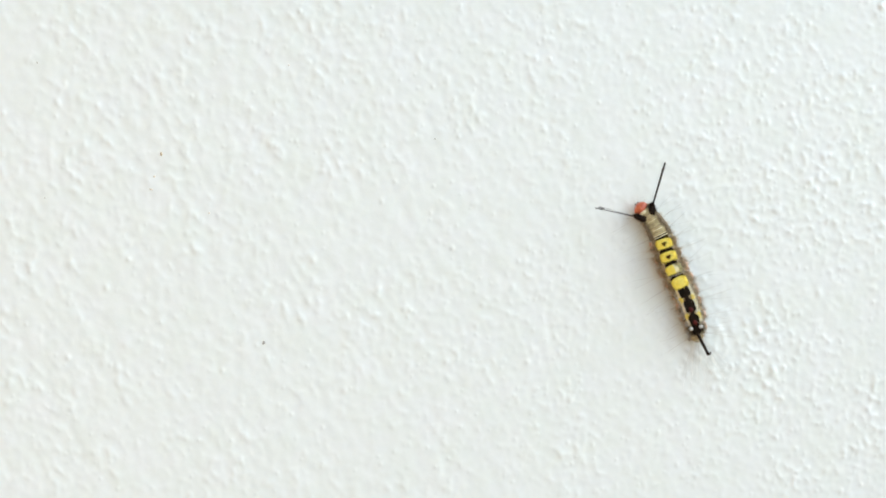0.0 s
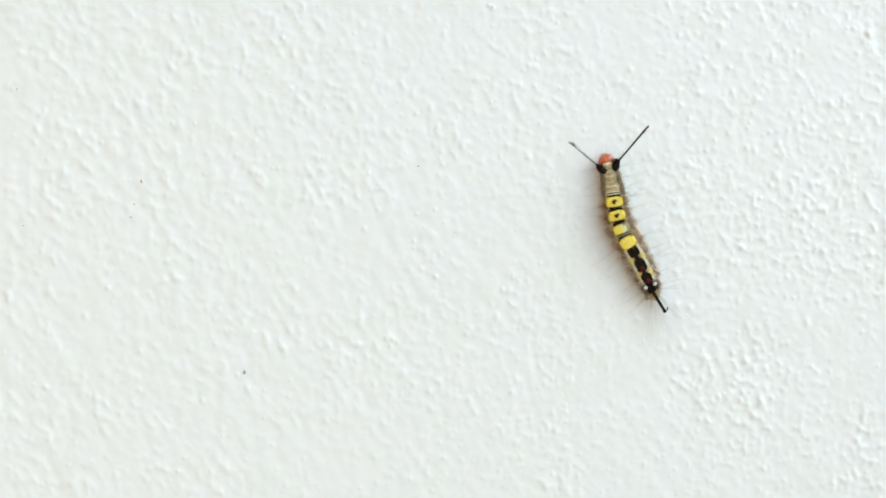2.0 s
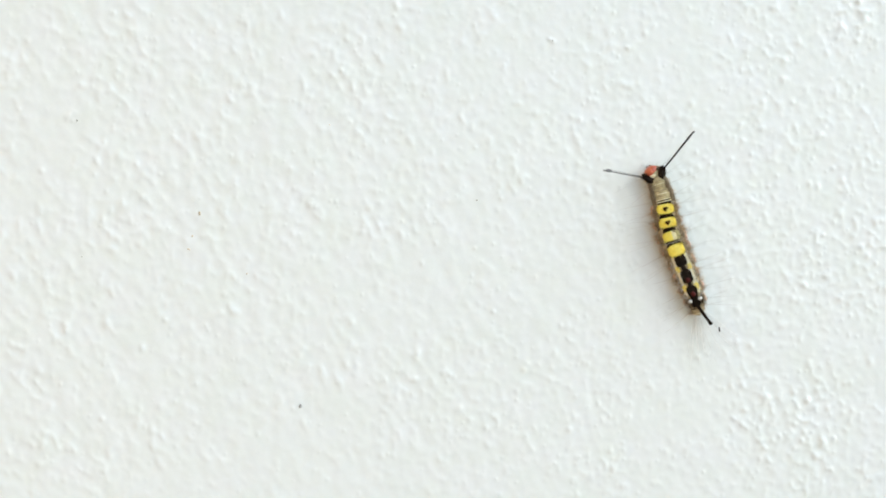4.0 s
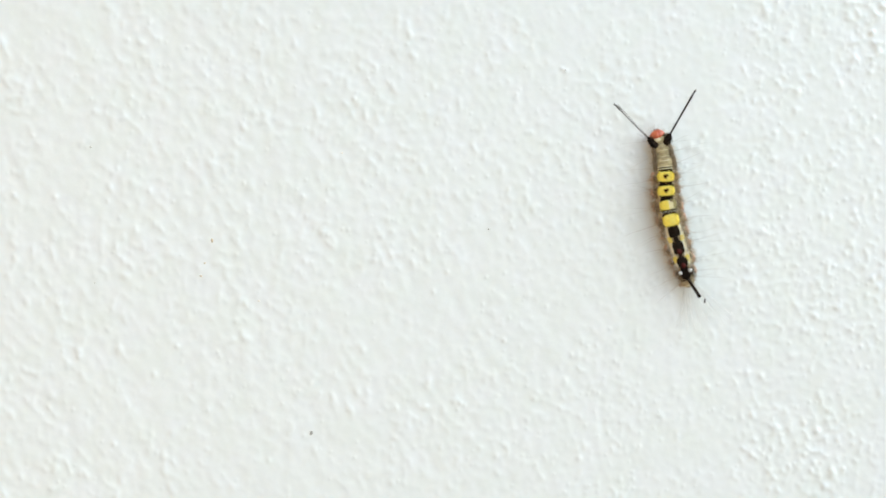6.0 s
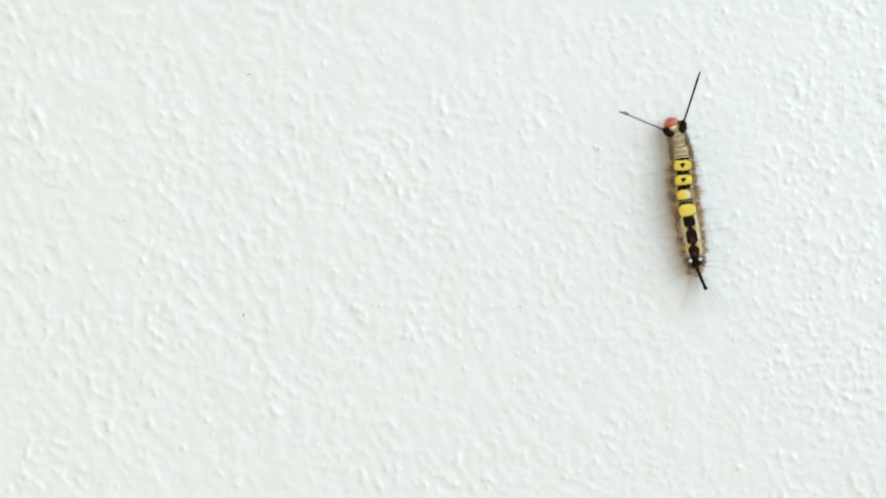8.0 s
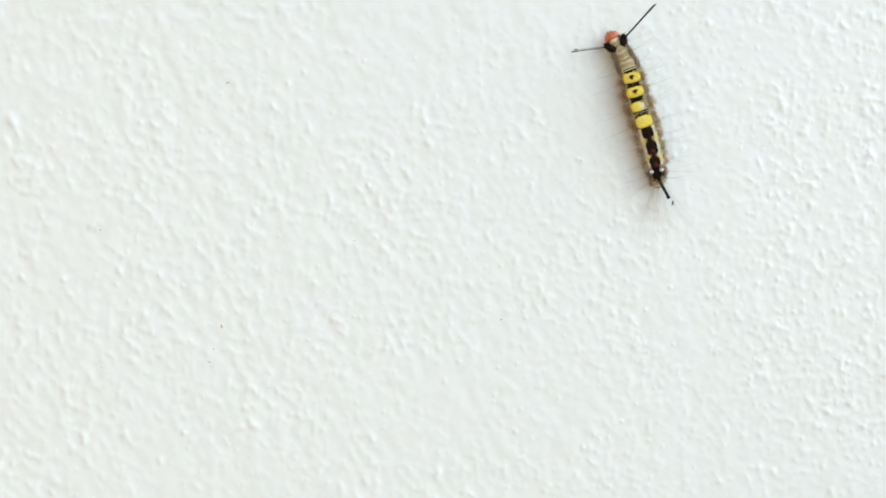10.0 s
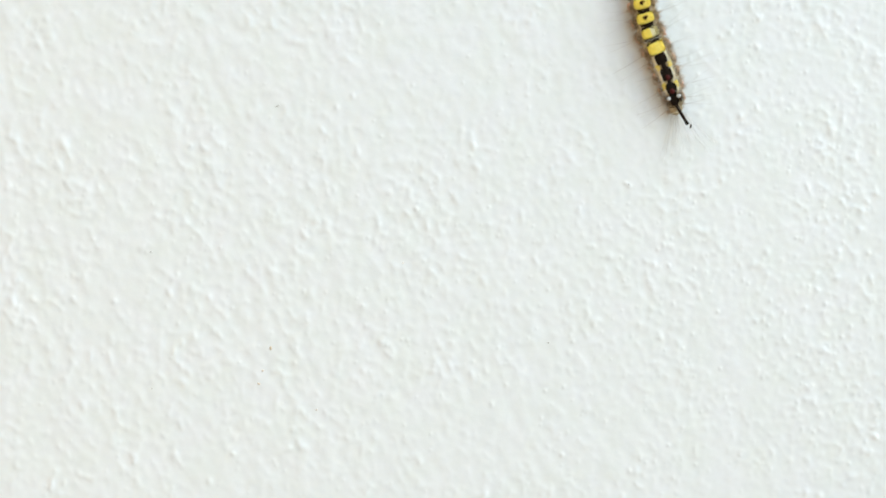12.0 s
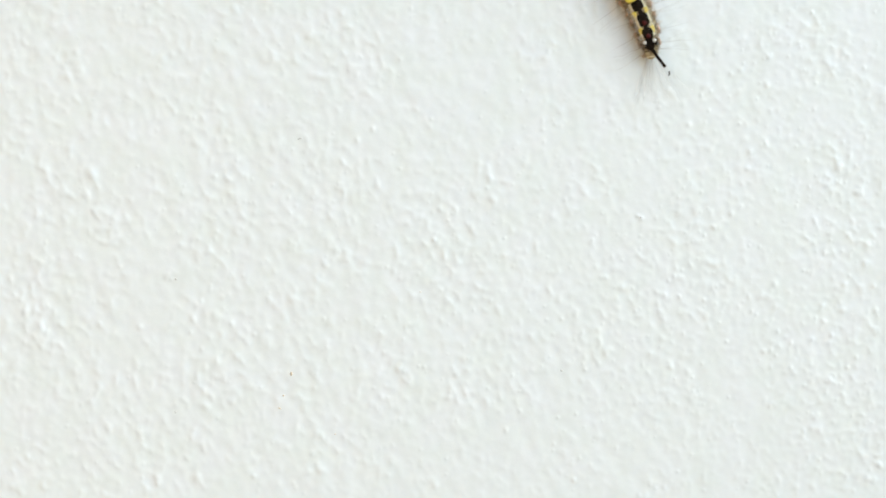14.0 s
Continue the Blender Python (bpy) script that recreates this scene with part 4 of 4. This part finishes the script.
LIFT_R = [35.05, 68.49, 34.99, 9.83, 52.21, 52.18, 35.68, 42.49, 53.33, 30.71, 8.25, 23.86, 24.48, 33.62, 48.01, 27.26, 25.88, 44.91, 31.15, 26.98, 38.61, 65.3, 35.11, 28.56, 49.31, 8.3, 23.11, 47.16, 29.24, 18.93, 16.57, 11.41, 15.64, 58, 18, 18, 58, 18, 18, 58, 18, 28.01, 26.54, 59.1, 40.86, 21.31, 11.63, 25.72, 23.55, 46.42, 63.25, 11.58, 29.42, 46.23, 27.01, 31.78, 54.46, 31.62, 15.78, 27.48, 41.97, 34.66, 34.65, 58.68, 36.21, 22.6, 46.22, 23.9, 17.13, 65.64, 39.87, 9.57, 44.74, 25.9, 28.5, 66.14, 11.99, 10.06, 12.59, 19.13, 48.55, 58, 18, 18, 58, 18, 18, 58, 18, 45.42, 44.47, 20, 20, 20, 20, 20]
TAIL_TIMES = [0, 0.2, 0.4, 0.6, 0.8, 1, 1.2, 1.4, 1.6, 1.8, 2, 2.2, 2.4, 2.6, 2.8, 3, 3.3, 3.6, 3.9, 4.25, 4.6, 4.95, 5.3, 5.5, 5.7, 5.9, 6.1, 6.3, 6.5, 6.7, 6.9, 7, 7.1, 7.3, 7.5, 7.7, 7.9, 8, 8.2, 8.4, 8.5, 8.7, 8.9, 9, 9.2, 9.5, 9.85, 10.2, 10.5, 10.85, 11.3, 11.5, 11.8, 12, 12.2, 12.5, 12.7, 13, 13.2, 13.5, 13.7, 14]
TAIL_YAW = [11.1, 1.9, 9.4, 6, 12.8, 10.2, 7.6, 13, -9.8, 0, 5.6, 10.2, 8.8, 4.8, 8.4, 10.6, 12, 8, 12, 9, 12, 12, 12, 10.7, 4.7, 14.8, 6.8, 7.6, 7, 14, 8, 8.4, 17.1, 11.6, 12.5, 4.8, 14.2, 12.1, 11.4, 12.3, 9.3, 9, 11.8, 9.1, 14.8, 12, 14, 12, 14, 13, 13.1, 14.2, 13.6, 12, 7.3, 12.2, 17.3, 16.2, 21.2, 12.9, 23.2, 21.2]
TAIL_LIFT = [13.2, 47, 41, 12.5, 37.4, 38, 12, 12.1, 44.3, 26.8, 10.1, 42.1, 10.5, 40.9, 29.4, 31, 30, 12, 34, 12, 33, 11, 16.2, 28.2, 38.2, 22.4, 31.9, 36.8, 38.5, 28.6, 34.9, 41.2, 32.8, 6.1, 22.9, 39.9, 6.8, 6.1, 39, 5.7, 20.3, 46.8, 29.2, 35.8, 3.3, 30, 8, 30, 8, 30, 33.8, 10.3, 3, 13.2, 26, 32.3, 32.2, 40.9, 23.8, 34.1, 3, 10.3]
STRAY_YAW = [9.3, 20.8, 22.2, 6.2, 26, 25.8, 19.6, 23.7, 16.8, 19.8, 8, 24.9, 23.3, 24, 25.1, 24.9, 24, 10, 24, 11, 23, 14, 13.2, 13.6, 14.1, 21.2, 10, 18.4, 18.3, 18.1, 15.2, 18.1, 21.7, 7.8, 12.2, 17.8, 12.2, 7, 17.4, 15.9, 7.6, 9.8, 18.3, 15.8, 11.5, 20, 12, 20, 13, 20, 18.2, 13, 20.8, 12.4, 17.6, 25.2, 12.8, 32.1, 24.2, 29.8, 30.1, 23.5]
STRAY_LIFT = [54.1, 48.4, 27.6, 46.4, 38.9, 15.3, 30.8, 42.7, 44.3, 31.8, 54.1, 38.3, 13, 39.3, 29.2, 24.7, 28, 45, 18, 46, 20, 44, 47, 39.9, 33.2, 11.3, 59.3, 28.7, 32.5, 55.7, 25.5, 28.3, 12.8, 46.2, 33.6, 7.9, 33.3, 45.9, 24.3, 7.1, 32.7, 44.6, 5.5, 21.3, 41.7, 12, 40, 10, 38, 10, 15, 36, 3.1, 32.5, 23.6, 3, 45.9, 3, 21.5, 3, 3, 6.1]


def bend_at(s, th, front, neck, rear):
    """Heading of the body, in degrees, at a station s in mm."""
    return th + front * min(max(s / 8.6, 0), 1) + neck * min(max((s - 8.6) / 8.0, 0), 1) + rear * min(max(-s / 13.5, 0), 1.2)


def body_point(s, ef, er, bends):
    """Place, in the plane of the wall from the middle of the body, of the station s."""
    n = max(int(abs(s) / 0.1), 1)
    d, e = s / n, (ef if s >= 0 else er)
    x = z = 0.0
    for i in range(n):
        a = radians(bend_at(d * (i + 0.5), *bends))
        x, z = x + math.cos(a) * d * e, z + math.sin(a) * d * e
    return x, z


LEAN = -11


def leaning(height):
    """The body leans over a little to its left, about a line along its back at that height in mm."""
    return pose(0, 0, height * MM) @ pose(0, 0, 0, LEAN) @ pose(0, 0, -height * MM)


def motions():
    root_rows, head_rows = [], []
    seg_rows, pencil_rows, tail_rows = [[] for _ in SEGMENTS], [[], []], [[], []]
    for i, t in enumerate(TIMES):
        bends = (HEADING[i], FRONT[i], NECK_BEND[i], REAR[i])
        th = radians(HEADING[i])
        f, up = Vector((math.cos(th), 0, math.sin(th))), Vector((0, -1, 0))
        left = up.cross(f)
        m = Matrix((f, left, up)).transposed().to_4x4()
        m.translation = Vector((ROOT_X[i], 0, ROOT_Z[i])) * MM
        root_rows.append((t, m))

        def local(s, ahead=0.0, side=0.0, height=0.0):
            x, z = body_point(s, STRETCH_F[i], STRETCH_R[i], bends)
            a = radians(bend_at(s, *bends))
            x, z = x + ahead * math.cos(a) - side * math.sin(a), z + ahead * math.sin(a) + side * math.cos(a)
            lx, ly = x * math.cos(th) + z * math.sin(th), -x * math.sin(th) + z * math.cos(th)
            return lx * MM, ly * MM, height * MM, math.degrees(a - th)

        for k, s in enumerate(STATIONS):
            x, y, z, turn = local(s)
            ring = RINGS[k]
            seg_rows[k].append((t, pose(x, y, z, 0, 0, turn + (KNOB_TURN[i] if k == 0 else 0)) @ leaning(ring.lift + ring.h)))
        x, y, z, turn = local(16.78, HEAD_OUT[i], HEAD_SIDE[i], 2.0)
        head_rows.append((t, pose(x, y, z, 0, 0, turn + KNOB_TURN[i])))
        for k, (side, yaw, lift) in enumerate(((1.65, PENCIL_L[i], LIFT_L[i]), (-1.65, PENCIL_R[i], LIFT_R[i]))):
            kt = radians(KNOB_TURN[i])
            x, y, z, turn = local(16.78, -side * math.sin(kt), side * math.cos(kt), 2.9)
            pencil_rows[k].append((t, pose(x, y, z, 0, 0, turn + yaw) @ pose(0, 0, 0, 0, -lift, 0)))
        # the tail hairs swing at each step
        for k in range(2):
            x, y, z, turn = local(STATIONS[10], -1.15, -0.05, 3.0)
            yaw, lift = (float(np.interp(t, TAIL_TIMES, v)) for v in ((TAIL_YAW, TAIL_LIFT), (STRAY_YAW, STRAY_LIFT))[k])
            tail_rows[k].append((t, pose(x, y, z, 0, 0, turn + 180 + yaw) @ pose(0, 0, 0, 0, -lift, 0)))
    walk(CATERPILLAR, root_rows)
    for ob, rows in zip(SEGMENTS, seg_rows):
        walk(ob, rows)
    walk(HEAD, head_rows)
    for ob, rows in zip(PENCILS + list(TAILS), pencil_rows + tail_rows):
        walk(ob, rows)


motions()
